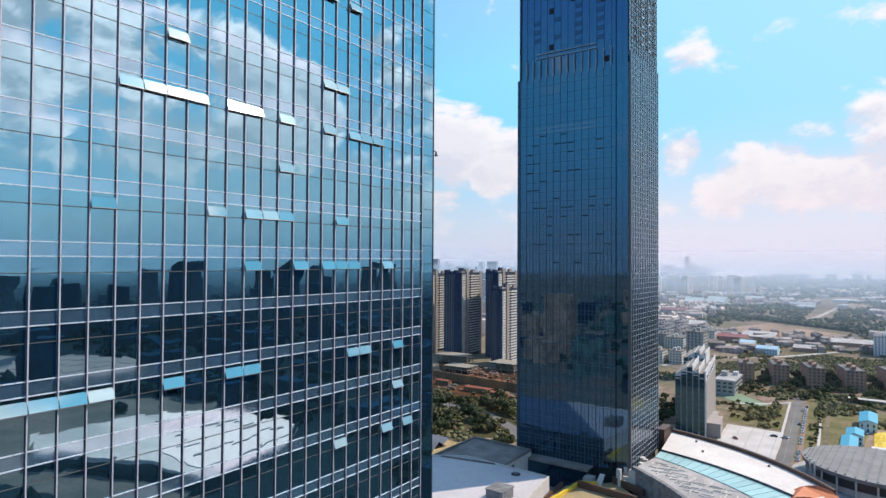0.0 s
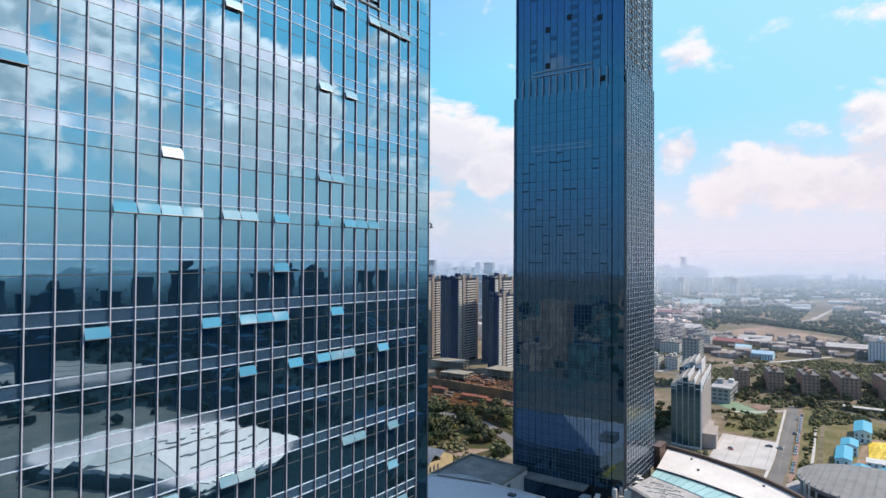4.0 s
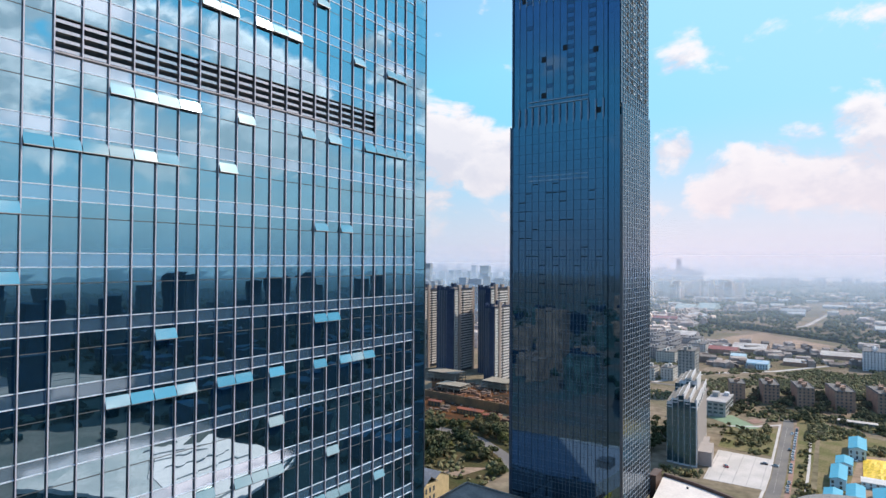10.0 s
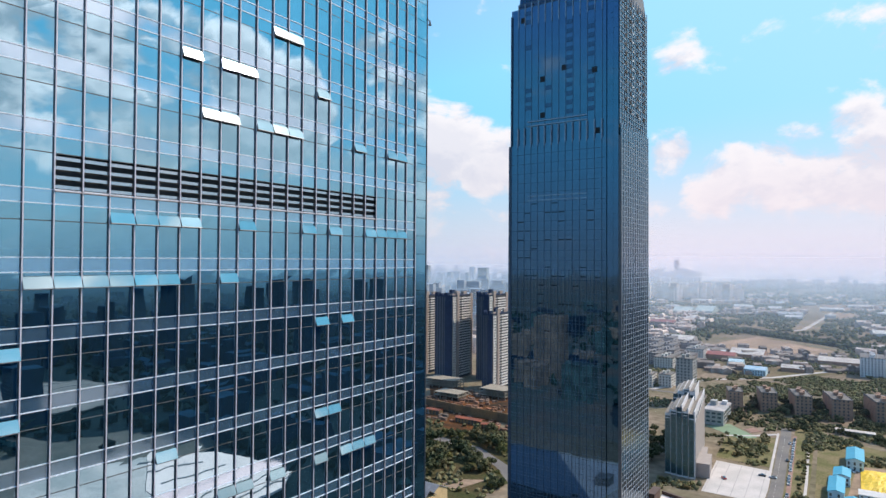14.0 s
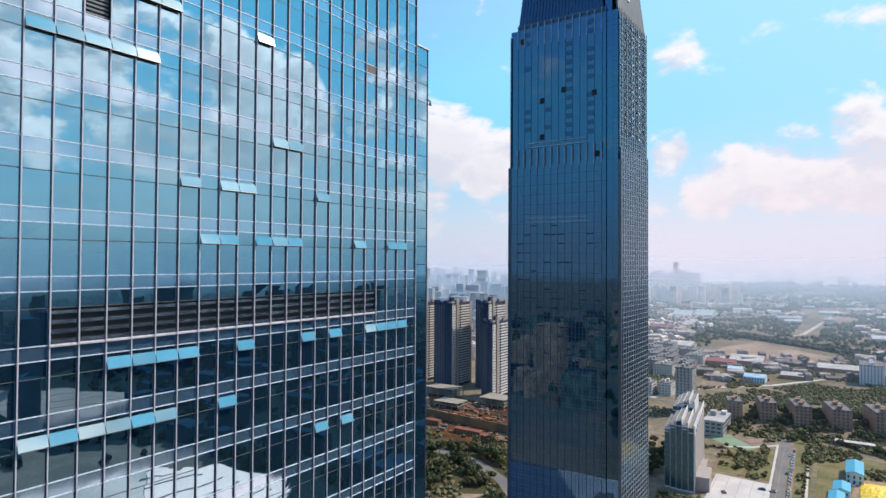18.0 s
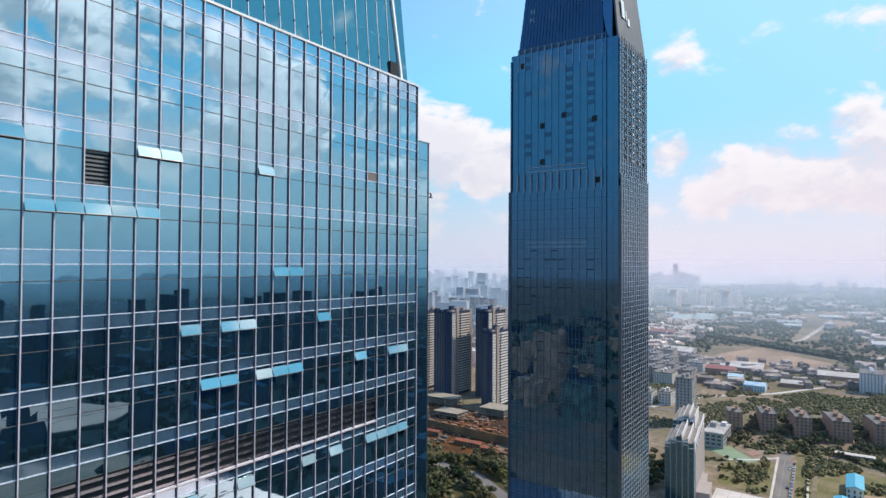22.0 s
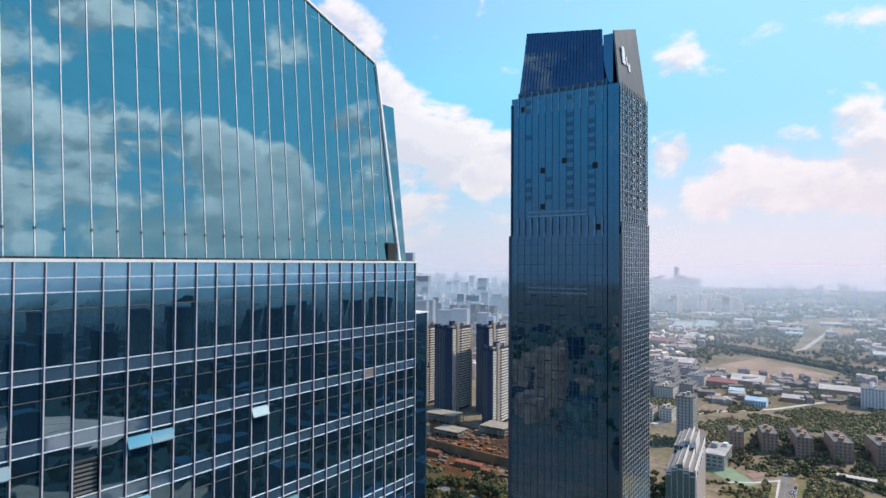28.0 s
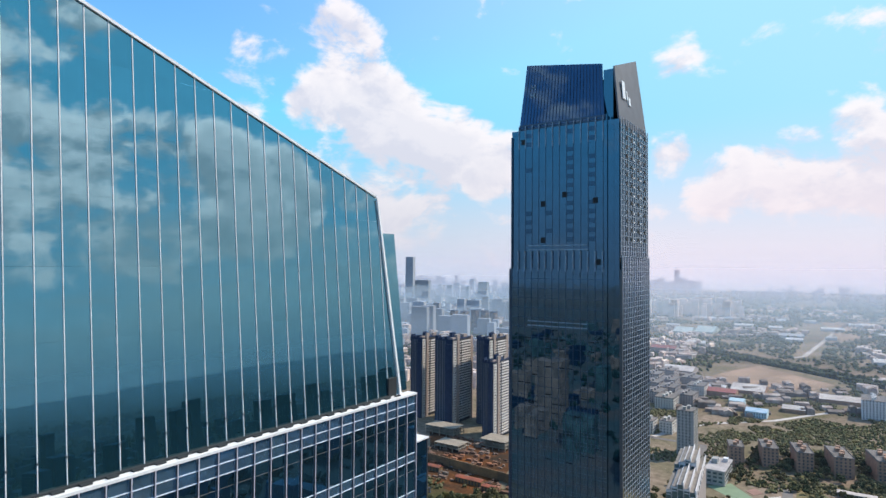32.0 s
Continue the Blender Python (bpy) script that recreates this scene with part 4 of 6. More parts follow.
band("road", ((-110, 1440), (-91, 1481), (-72, 1741), (-51, 2074), (0, 2600)), 10, OLD_PAVE, "broad pale road running to the horizon")
band("canal", ((-330, 1480), (-183, 1354), (-89, 1277), (33, 1172), (160, 1080)), 22, CANAL, "dark tree-lined canal across the plain", category="canal")
sheet("dirt_lot", ((-219, 1080), (-80, 1039), (-29, 1155), (-154, 1288), (-186, 1206)), DIRT, "bare brown works yard", category="yard")
sheet("dirt_lot", ((-20, 1700), (60, 1680), (70, 2400), (-160, 2900), (-60, 2100)), DIRT, "bare brown cleared ground", category="yard")
sheet("building_site", ((-400, 566), (-372, 528), (-335, 440), (-250, 425), (-270, 520), (-300, 567)), SHADED_SOIL, "orange soil of a building site, darkened for shade", 0.12, "yard")
sheet("park", ((-330, 300), (-190, 300), (-180, 380), (-245, 462), (-330, 425)), PARK, "brown and green park ground under the trees", 0.08, "lawn")
band("road", ((-330, 425), (-296, 406), (-237, 397), (-203, 374), (-170, 340)), 9, ASPHALT, "asphalt park road between trees")
sheet("pavement", ((-222, 312), (-205, 322), (-198, 345), (-214, 335)), DIRT, "pale forecourt between trees", 0.2, "pavement")
for k in range(5):
    x = -79 + k * 7.6
    band("joint", ((x, 406), (x - 2.4, 471)), 0.45, SCREED, "grey joint line in the paving", 0.13, "pavement")

# ---------------------------------------------------------------- office block of stepped slabs
WHITE_PANEL = material("white panel cladding", (0.62, 0.60, 0.62), 0.6, 0, 0.08, 0.3)
BEIGE_PANEL = material("beige panel cladding", (0.33, 0.29, 0.28), 0.8, 0, 0.1, 0.3)
BLUE_GLASS = glazing("blue office glass", (0.09, 0.17, 0.22), rough=0.05, metal=0.7, island=True)


def stepped_office():
    t = thing("office_block", "white-clad office block of stepped parallel slabs and dark glass", "office block")
    t.location, t.rotation_euler = (-87.4, 423.5, 0), (0, 0, radians(7.0))
    slabs = [(-19.0 + 3.8 * k, -15.4 + 3.8 * k, v, 45.0, z) for k, (v, z) in enumerate(((4.0, 40.4), (2.6, 43.2), (1.2, 45.4), (0.6, 43.4), (0.0, 41.8)))]
    slabs += [(-18.4 + 3.8 * k, -14.8 + 3.8 * k, 45.1, 88.0 - 3 * k, z) for k, (v, z) in enumerate(((0, 45.2), (0, 47.6), (0, 49.4), (0, 48.0)))] + [(-3.1, 0.0, 45.1, 87.0, 41.0)]
    for x0, x1, y0, y1, z in slabs:
        part("slab_body", boxes((x0, y0, 0, x1, y1, z)), WHITE_PANEL, t, "white clad slab")
        storeys = int((z - 4) // 3.4)
        pane_ = mesh_of("front_pane", boxes((x0 + 0.12, y0 - 0.15, 0.04, x1 - 0.3, y0 + 0.05, 3.36)), BLUE_GLASS)
        for k in range(storeys + 1):
            part("front_pane", pane_, BLUE_GLASS, t, "dark blue glazed bay").location = (0, 0, 1.2 + k * 3.4)
        part("front_rail", boxes((x0 + 0.2, y0 - 0.2, z - 2.2 - (z % 1.7), x1 - 0.45, y0 - 0.1, z - 1.6 - (z % 1.7))), WHITE_PANEL, t)
        part("roof_fin", boxes((x1 - 0.5, y0 - 0.6, z, x1, y1, z + 1.8)), WHITE_PANEL, t, "white sunlit roof fin")
        part("roof_deck", boxes((x0, y0, z, x1 - 0.55, y1, z + 0.15)), GREY_ROOF, t)
    part("side_panel", boxes((0.0, 3, 2, 0.25, 84, 36)), BEIGE_PANEL, t, "beige side panel")
    for k in range(14):
        if k % 2:
            part("side_window", boxes((0.02, 6 + k * 5.6, 37.2, 0.3, 8 + k * 5.6, 39.4)), BLUE_GLASS, t)
    part("entrance_wing", boxes((0.3, 6, 0, 8.4, 30, 8.5), (0.2, 5.8, 8.5, 8.6, 30.2, 9.3)), BEIGE_PANEL, t, "low beige entrance wing")
    part("side_wing", boxes((0.3, 38, 0, 4.0, 60, 5.0), (0.2, 37.8, 5.0, 4.2, 60.2, 5.5)), BEIGE_PANEL, t, "beige stair wing")
    part("white_frame", boxes((-0.5, -0.7, 0, 0.2, 0.0, 43.8)), WHITE_PANEL, t)
    s = thing("annexe", "small pale flat-roofed annexe behind the office block", "building")
    part("body", boxes((-111, 573, 0, -95, 612, 12)), CONCRETE, s)
    part("roof", boxes((-111.5, 572.5, 12, -94.5, 612.5, 13)), SCREED, s, "grey flat roof")
    part("stair_head", boxes((-109, 592, 13, -104, 600, 17)), CONCRETE, s)
    part("stair_head", boxes((-101, 601, 13, -97, 607, 16)), WHITE_PANEL, s)
    for k in range(7):
        for z in (2.5, 6, 9.3):
            part("window", boxes((-95.02, 575 + k * 5.2, z, -94.9, 578 + k * 5.2, z + 1.7)), BLUE_GLASS, s)
            if k < 3:
                part("window", boxes((-109 + k * 4.6, 572.9, z, -106 + k * 4.6, 573.05, z + 1.7)), BLUE_GLASS, s)


stepped_office()

# ---------------------------------------------------------------- small buildings
BROWN_WALL = material("brown plaster", (0.34, 0.205, 0.145), 0.9, 0, 0.15, 0.2, second=(0.26, 0.165, 0.12))
OLD_ROOF = material("weathered roof", (0.17, 0.155, 0.15), 0.9, 0, 0.25, 0.3)
WINDOW = glazing("window glass", (0.12, 0.16, 0.20), rough=0.08, metal=0.6, island=True)
WINDOW_ONE = glazing("single window glass", (0.12, 0.16, 0.20), rough=0.08, metal=0.6)
BLUE_SHEET = material("blue roofing sheet", (0.05, 0.31, 0.46), 0.45, 0.1, 0.1, 0.4)
CYAN_SHEET = material("cyan wall sheet", (0.45, 0.60, 0.68), 0.6, 0, 0.1, 0.4)
RED_SHEET = material("red roofing sheet", (0.30, 0.09, 0.08), 0.6, 0.1, 0.15, 0.3)
FAR_BLUE = material("faded blue sheet", (0.22, 0.38, 0.52), 0.5, 0.1, 0.15, 0.1, second=(0.42, 0.50, 0.58))
OLD_SHEET = material("weathered roofing sheet", (0.40, 0.35, 0.33), 0.7, 0, 0.2, 0.05, second=(0.52, 0.49, 0.47))
GREENHOUSE = material("pale greenhouse roof", (0.42, 0.50, 0.50), 0.6, 0, 0.15, 0.03, second=(0.52, 0.56, 0.55))
WHITE_SHEET = material("white roofing sheet", (0.55, 0.53, 0.53), 0.5, 0.1, 0.1, 0.3)
TARP = material("yellow tarpaulin", (0.78, 0.52, 0.04), 0.6, 0, 0.2, 0.5, bump=0.2, bump_scale=1.5)
YELLOW_WALL = material("cream yellow render", (0.55, 0.42, 0.24), 0.85, 0, 0.12, 0.3)
SLATE = material("slate grey roof", (0.20, 0.21, 0.24), 0.8, 0, 0.2, 0.5)


def walkup(x0, y0, x1, y1, h, wall=BROWN_WALL, label="brown six-storey walk-up housing block with stair heads", group="brown housing blocks"):
    t = thing("housing_block", label, "housing block", group, at=(x0, y0, 0))
    w, d = x1 - x0, y1 - y0
    part("wall", boxes((0, 0, 0, w, d, h)), wall, t)
    part("roof", boxes((-0.3, -0.3, h, w + 0.3, d + 0.3, h + 0.5), (0.0, 0.0, h + 0.5, 0.3, d, h + 1.2), (w - 0.3, 0, h + 0.5, w, d, h + 1.2)), OLD_ROOF, t, "weathered flat roof")
    head = mesh_of("stair_head", boxes((-1.5, -2, 0, 1.5, 2, 2.8), (-1.8, -2.3, 2.8, 1.8, 2.3, 3.1)), wall)
    k = 0
    y = 4.0
    while y < d - 2:
        part("stair_head", head, wall, t).location = (w / 2 + (1.2 if k % 2 else -1.2), y, h + 0.5)
        y, k = y + 8.0, k + 1
    side = mesh_of("window", boxes((-0.03, 0, 0, 0.06, 1.6, 1.5)), WINDOW_ONE)
    fore = mesh_of("window", boxes((0, -0.06, 0, 1.4, 0.03, 1.5)), WINDOW_ONE)
    z = 1.2
    while z < h - 1.5:
        y = 1.5
        while y < d - 2:
            part("window", side, WINDOW_ONE, t).location = (w, y, z)
            y += 3.2
        x = 1.5
        while x < w - 2:
            part("window", fore, WINDOW_ONE, t).location = (x, 0, z)
            x += 3.4
        z += 3.0
    return t


for x0, y0, x1, y1, h in ((-104, 634, -91, 656, 19), (-78, 650, -64, 680, 18), (-50, 652, -36, 686, 18), (-21, 655, -5, 692, 18), (11, 664, 28, 700, 18)):
    walkup(x0 + 3, y0, x1 + 3, y1, h).rotation_euler = (0, 0, 0.24)
walkup(-150, 640, -134, 660, 45, CONCRETE, "grey slim tower block with open frames on its roof", "")
for x, y in ((-190, 702), (-172, 713), (-205, 690)):
    walkup(x - 14, y, x, y + 22, 14, PALE_WALL, "pale four-storey housing block with grey roof", "pale housing blocks")


def shed(x0, y0, x1, y1, h, roof, wall, label, group="", ridge=0.12, name="shed", along_y=False):
    t = thing(name, label, "shed", group, at=(x0, y0, 0))
    w, d = x1 - x0, y1 - y0
    part("wall", boxes((0, 0, 0, w, d, h)), wall, t)
    bm = bmesh.new()
    rise = ridge * (w if along_y else d)
    if along_y:
        slab(bm, ((-0.4, -0.4, h), (w / 2, -0.4, h + rise), (w / 2, d + 0.4, h + rise), (-0.4, d + 0.4, h)), (0, 0, 0.25))
        slab(bm, ((w / 2, -0.4, h + rise), (w + 0.4, -0.4, h), (w + 0.4, d + 0.4, h), (w / 2, d + 0.4, h + rise)), (0, 0, 0.25))
    else:
        slab(bm, ((-0.4, -0.4, h), (w + 0.4, -0.4, h), (w + 0.4, d / 2, h + rise), (-0.4, d / 2, h + rise)), (0, 0, 0.25))
        slab(bm, ((-0.4, d / 2, h + rise), (w + 0.4, d / 2, h + rise), (w + 0.4, d + 0.4, h), (-0.4, d + 0.4, h)), (0, 0, 0.25))
    part("roof", bm, roof, t)
    for e in (0, 1):
        bm = bmesh.new()
        ends = ((0, d * e, h), (w, d * e, h), (w / 2, d * e, h + rise)) if along_y else ((w * e, 0, h), (w * e, d, h), (w * e, d / 2, h + rise))
        bm.faces.new([bm.verts.new(p) for p in ends])
        part("gable", bm, wall, t)
    if w * d < 600:
        n = max(int(w // 3), 1)
        pane_ = mesh_of("window", boxes((0, -0.05, 0, 1.2, 0.04, h * 0.3)), WINDOW_ONE)
        for k in range(n):
            for f in (0.1, 0.55):
                part("window", pane_, WINDOW_ONE, t).location = (0.8 + k * w / n, 0, h * f)
    return t


for x0, y0, x1, y1, h in ((-6, 503, 4, 535, 7), (-12.5, 465, -3.5, 483, 6), (-14.5, 431, -6.3, 461, 6), (-16.5, 393, -8, 414, 5), (-6, 398, 2.5, 428, 5.0), (6.5, 410, 20, 431, 4)):
    shed(x0, y0, x1, y1, h, BLUE_SHEET, CYAN_SHEET, "two-storey site hut with bright blue sheet roof", "blue site huts", 0.16, "site_hut", True)
tarp = bmesh.new()
n = 14
grid = [[tarp.verts.new((2 + 21 * i / n, 464 + 44 * j / n, 0.6 + 2.6 * math.sin(math.pi * i / n) * math.sin(math.pi * j / n) ** 0.5 + 0.9 * noise.noise((i * 0.9, j * 0.9, 3)))) for j in range(n + 1)] for i in range(n + 1)]
for i in range(n):
    for j in range(n):
        tarp.faces.new((grid[i][j], grid[i + 1][j], grid[i + 1][j + 1], grid[i][j + 1]))
shed(1, 443, 24, 453, 3.6, WHITE_SHEET, CYAN_SHEET, "long low site shed with pale grey roof", "", 0.06, "site_shed")
tagged(new("tarpaulin", mesh_of("tarpaulin", tarp, TARP)), "crumpled yellow tarpaulin over a heap of material", "tarpaulin")
sheet("dirt_lot", ((-6, 425), (28, 420), (28, 520), (0, 515)), DIRT, "trodden dirt yard among the huts", 0.16, "yard")
shed(-117, 852, -93, 876, 7, FAR_BLUE, CYAN_SHEET, "long workshop with a light blue sheet roof")
shed(-81, 905, -55, 930, 5, OLD_SHEET, BROWN_WALL, "workshop with white sheet roof among fields")
shed(-44, 1000, 10, 1034, 5, OLD_SHEET, BROWN_WALL, "long factory hall with white roof")
shed(-157, 1000, -112, 1050, 5, OLD_SHEET, BROWN_WALL, "long factory hall with brown walls and white roof strips")
shed(-199, 957, -144, 985, 7, RED_SHEET, BROWN_WALL, "low works shed with dark red roof")
shed(-190, 1000, -164, 1022, 5, WHITE_SHEET, CONCRETE, "low works shed with bright white roof")
shed(-284, 1113, -234, 1160, 6, OLD_SHEET, BEIGE_PANEL, "wide hall with pale white roof")
shed(-144, 905, -126, 925, 7, CYAN_SHEET, CYAN_SHEET, "small pale cyan works shed")
shed(-424, 1770, -376, 1850, 5, GREENHOUSE, GREENHOUSE, "pale blue greenhouse roof on the plain", "greenhouses")
shed(-372, 1800, -325, 1900, 5, GREENHOUSE, GREENHOUSE, "white and blue greenhouse roof on the plain", "greenhouses")
shed(-368, 1345, -318, 1380, 12, RED_SHEET, BEIGE_PANEL, "orange-walled hall with flat roof")
walkup(4, 920, 30, 960, 24, WHITE_PANEL, "white six-storey block with dark window rows", "")
shed(-14.5, 604, 12.5, 611, 3.2, OLD_SHEET, CONCRETE, "long white open canopy roof", "", 0.05, "canopy")
rng_t = random.Random(12)
for x, y in ((-273, 1000), (-240, 963), (-234, 862), (-211, 833), (-194, 867), (-194, 940), (-226, 905), (-255, 930), (-262, 1050), (-215, 1000), (-300, 960), (-285, 900)):
    walkup(x - 12, y, x + 12, y + 34, 15, rng_t.choice((PALE_WALL, BEIGE_PANEL)), "pale terraced housing block with stepped gables", "terraced housing blocks")
shed(-216, 280, -197, 297, 10, SLATE, YELLOW_WALL, "cream yellow villa-style block with slate gable roof", "", 0.22, "villa")
villa_dormers = thing("villa_wing", "cream yellow wing with tall windows and slate roof", "building", at=(-209, 270, 0))
part("wall", boxes((0, 0, 0, 14, 12, 11)), YELLOW_WALL, villa_dormers)
bm = bmesh.new()
slab(bm, ((-0.5, -0.5, 11), (14.5, -0.5, 11), (14.5, 6, 15), (-0.5, 6, 15)), (0, 0, 0.3))
slab(bm, ((-0.5, 6, 15), (14.5, 6, 15), (14.5, 12.5, 11), (-0.5, 12.5, 11)), (0, 0, 0.3))
part("roof", bm, SLATE, villa_dormers)
for k in range(4):
    for z in (2, 6.5):
        part("window", boxes((1 + k * 3.3, -0.08, z, 2.6 + k * 3.3, 0.02, z + 2.8)), WINDOW_ONE, villa_dormers)
        if k < 3:
            part("window", boxes((13.98, 1 + k * 3.6, z, 14.08, 2.6 + k * 3.6, z + 2.8)), WINDOW_ONE, villa_dormers)

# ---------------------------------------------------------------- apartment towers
# shade of the fronts is put into these two blues; sunlit sides stay tan
SHADED_FRONT = material("facade, front shade in its dark blue", (0.030, 0.046, 0.088), 0.6, 0, 0.12, 0.2, ior=1.1)
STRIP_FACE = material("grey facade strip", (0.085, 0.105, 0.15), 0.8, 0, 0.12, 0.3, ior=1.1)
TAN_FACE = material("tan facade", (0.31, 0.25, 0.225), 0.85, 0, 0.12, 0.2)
# near-black paints in the shade of the gaps between balconies
RECESS_SHADE = material("dark recess", (0.03, 0.032, 0.04), 0.8, 0, 0.1, 0.2)
BALCONY = material("white balcony", (0.60, 0.57, 0.56), 0.8, 0, 0.1, 0.3)


def apartment_tower(x0, y0, w, d, h, label="slim tan apartment tower with white balcony bands", group="apartment towers", detail=True, face=SHADED_FRONT):
    t = thing("apartment_tower", label, "apartment tower", group, at=(x0, y0, 0))
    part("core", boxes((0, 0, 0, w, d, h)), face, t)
    if not detail:
        bm = bmesh.new()
        z = 3
        while z < h - 2:
            box(bm, w - 0.1, 1, z, w + 0.5, d - 1, z + 1.2)
            box(bm, 1, -0.5, z, w - 1, 0.1, z + 1.2)
            z += 3.1
        tagged(part("balconies", bm, TAN_FACE if face is SHADED_FRONT else face, t), kind="stuff")
        return t
    part("east_wall", boxes((w, 0.2, 0, w + 0.4, d - 0.2, h - 1)), RECESS_SHADE, t, "side wall darkened for the shade between balconies")
    part("pale_strip", boxes((w + 0.4, 0.3, 0, w + 1.0, d * 0.17, h - 2)), PALE_WALL, t, "pale strip with small windows")
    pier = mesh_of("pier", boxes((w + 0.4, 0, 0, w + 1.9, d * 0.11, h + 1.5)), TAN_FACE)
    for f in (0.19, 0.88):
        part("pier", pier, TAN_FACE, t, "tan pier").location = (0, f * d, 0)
    bal = mesh_of("balcony", boxes((w + 0.4, d * 0.40, 0, w + 2.2, d * 0.87, 1.45)), BALCONY)
    small_bal = mesh_of("small_balcony", boxes((w + 0.4, d * 0.31, 0, w + 1.6, d * 0.355, 1.2)), BALCONY)
    z = 4.0
    while z < h - 3:
        part("balcony", bal, BALCONY, t).location = (0, 0, z)
        part("small_balcony", small_bal, BALCONY, t).location = (0, 0, z)
        z += 3.05
    for fx, fy, rise in ((0.0, 0.0, 3.4), (0.25, 0.0, 1.8), (0.55, 0.0, 3.0), (0.8, 0.05, 1.6), (0.7, 0.35, 4.2), (0.7, 0.7, 3.6), (0.3, 0.45, 5.5), (0.0, 0.75, 2.6)):
        # left turrets take the shaded front tone, right ones the tan
        part("roof_turret", boxes((w * fx, d * fy, h, w * (fx + 0.16), d * (fy + 0.16), h + rise)), SHADED_FRONT if fx < 0.6 else TAN_FACE, t)
    part("front_bay", boxes((w * 0.62, -1.6, 0, w, 0.0, h - 6)), SHADED_FRONT, t, "projecting bay in the shaded front tone")
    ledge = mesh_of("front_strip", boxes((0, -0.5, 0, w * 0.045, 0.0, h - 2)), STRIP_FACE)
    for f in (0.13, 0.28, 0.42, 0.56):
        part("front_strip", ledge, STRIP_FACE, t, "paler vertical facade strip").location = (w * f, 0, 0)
    fore = mesh_of("window", boxes((0, -0.08, 0, w * 0.07, 0.04, 1.5)), WINDOW_ONE)
    side = mesh_of("side_window", boxes((-0.05, 0, 0, 0.06, d * 0.035, 1.4)), WINDOW_ONE)
    z = 4.6
    while z < h - 3:
        for f in (0.06, 0.2, 0.34, 0.48):
            part("window", fore, WINDOW_ONE, t).location = (w * f, 0, z)
        for f in (0.03, 0.10):
            part("side_window", side, WINDOW_ONE, t).location = (w + 1.0, d * f, z)
        z += 3.05
    return t


for x0, y0, w, d, h in ((-421, 606, 25, 44, 100), (-376, 628, 17, 45, 101), (-338, 577, 13, 42, 84), (-462, 612, 17, 40, 98)):
    apartment_tower(x0, y0, w, d, h)
for x0, y0, h in ((-930, 1410, 60), (-905, 1425, 58), (-880, 1440, 61), (-858, 1455, 60), (-838, 1470, 57)):
    apartment_tower(x0, y0, 15, 20, h, "pale distant apartment slab in haze", "distant slabs", detail=False)
# building site
CONC_FRAME = material("raw concrete frame", (0.30, 0.26, 0.21), 0.9, 0, 0.2, 0.2)
for x0, y0, w, d, n in ((-402, 560, 38, 22, 3), (-324, 548, 30, 24, 3), (-362, 520, 30, 20, 2)):
    t = thing("concrete_frame", "raw concrete building frame under construction", "building frame", "concrete frames", at=(x0, y0, 0))
    for k in range(n):
        part("floor_slab", boxes((0, 0, 3.2 * k + 3.0, w, d, 3.2 * k + 3.4)), CONC_FRAME, t)
    for i in range(5):
        for j in range(4):
            part("column", boxes((i * (w - 0.6) / 4, j * (d - 0.6) / 3, 0, i * (w - 0.6) / 4 + 0.6, j * (d - 0.6) / 3 + 0.6, 3.2 * n + 0.2)), CONC_FRAME, t)
HOARD = material("brown earth wall", (0.22, 0.125, 0.06), 0.95, 0, 0.25, 0.1, second=(0.12, 0.08, 0.05))
RUSTED = material("rusty orange sheet", (0.30, 0.08, 0.04), 0.8, 0, 0.25, 0.2, second=(0.16, 0.06, 0.04))
rng_c = random.Random(4)
heap = bmesh.new()
for _ in range(340):
    x, y = rng_c.uniform(-372, -240), rng_c.uniform(440, 566)
    s = rng_c.uniform(0.8, 3.6)
    box(heap, x, y, 0, x + s * rng_c.uniform(0.6, 2.5), y + s, 0.5 + s * rng_c.uniform(0.2, 0.7))
tagged(new("site_clutter", mesh_of("site_clutter", heap, material("site clutter", (0.19, 0.075, 0.035), 0.9, 0, 0.3, 0.02, second=(0.12, 0.095, 0.08), island=True, random_=0.6))), "heaps, boards and huts on the building site", "clutter", kind="stuff")
for x0, y0, w, d in ((-292, 452, 26, 7), (-262, 446, 12, 6), (-330, 462, 14, 6)):
    shed(x0, y0, x0 + w, y0 + d, 4, RUSTED, HOARD, "red and orange site barrack by the soil", "site barracks", 0.15, "site_hut")
band("hoarding", ((-352, 484), (-300, 479), (-244, 474)), 1.0, HOARD, "long brown retaining wall along the building site", 8.0, "wall")

# ---------------------------------------------------------------- trees
LEAF = material("foliage", (0.108, 0.112, 0.056), 0.9, 0, 0.35, 0.15, second=(0.15, 0.13, 0.075), ior=1.15, island=True, random_=0.45)
LEAF_DARK = material("dark foliage", (0.052, 0.066, 0.036), 0.9, 0, 0.35, 0.1, second=(0.09, 0.095, 0.05), ior=1.15, island=True, random_=0.4)
LEAF_GOLD = material("yellowing foliage", (0.15, 0.13, 0.03), 0.8, 0, 0.3, 0.15, second=(0.09, 0.10, 0.03), island=True, random_=0.4)
BARK = material("bark", (0.10, 0.075, 0.055), 0.9, 0, 0.2, 1.0)


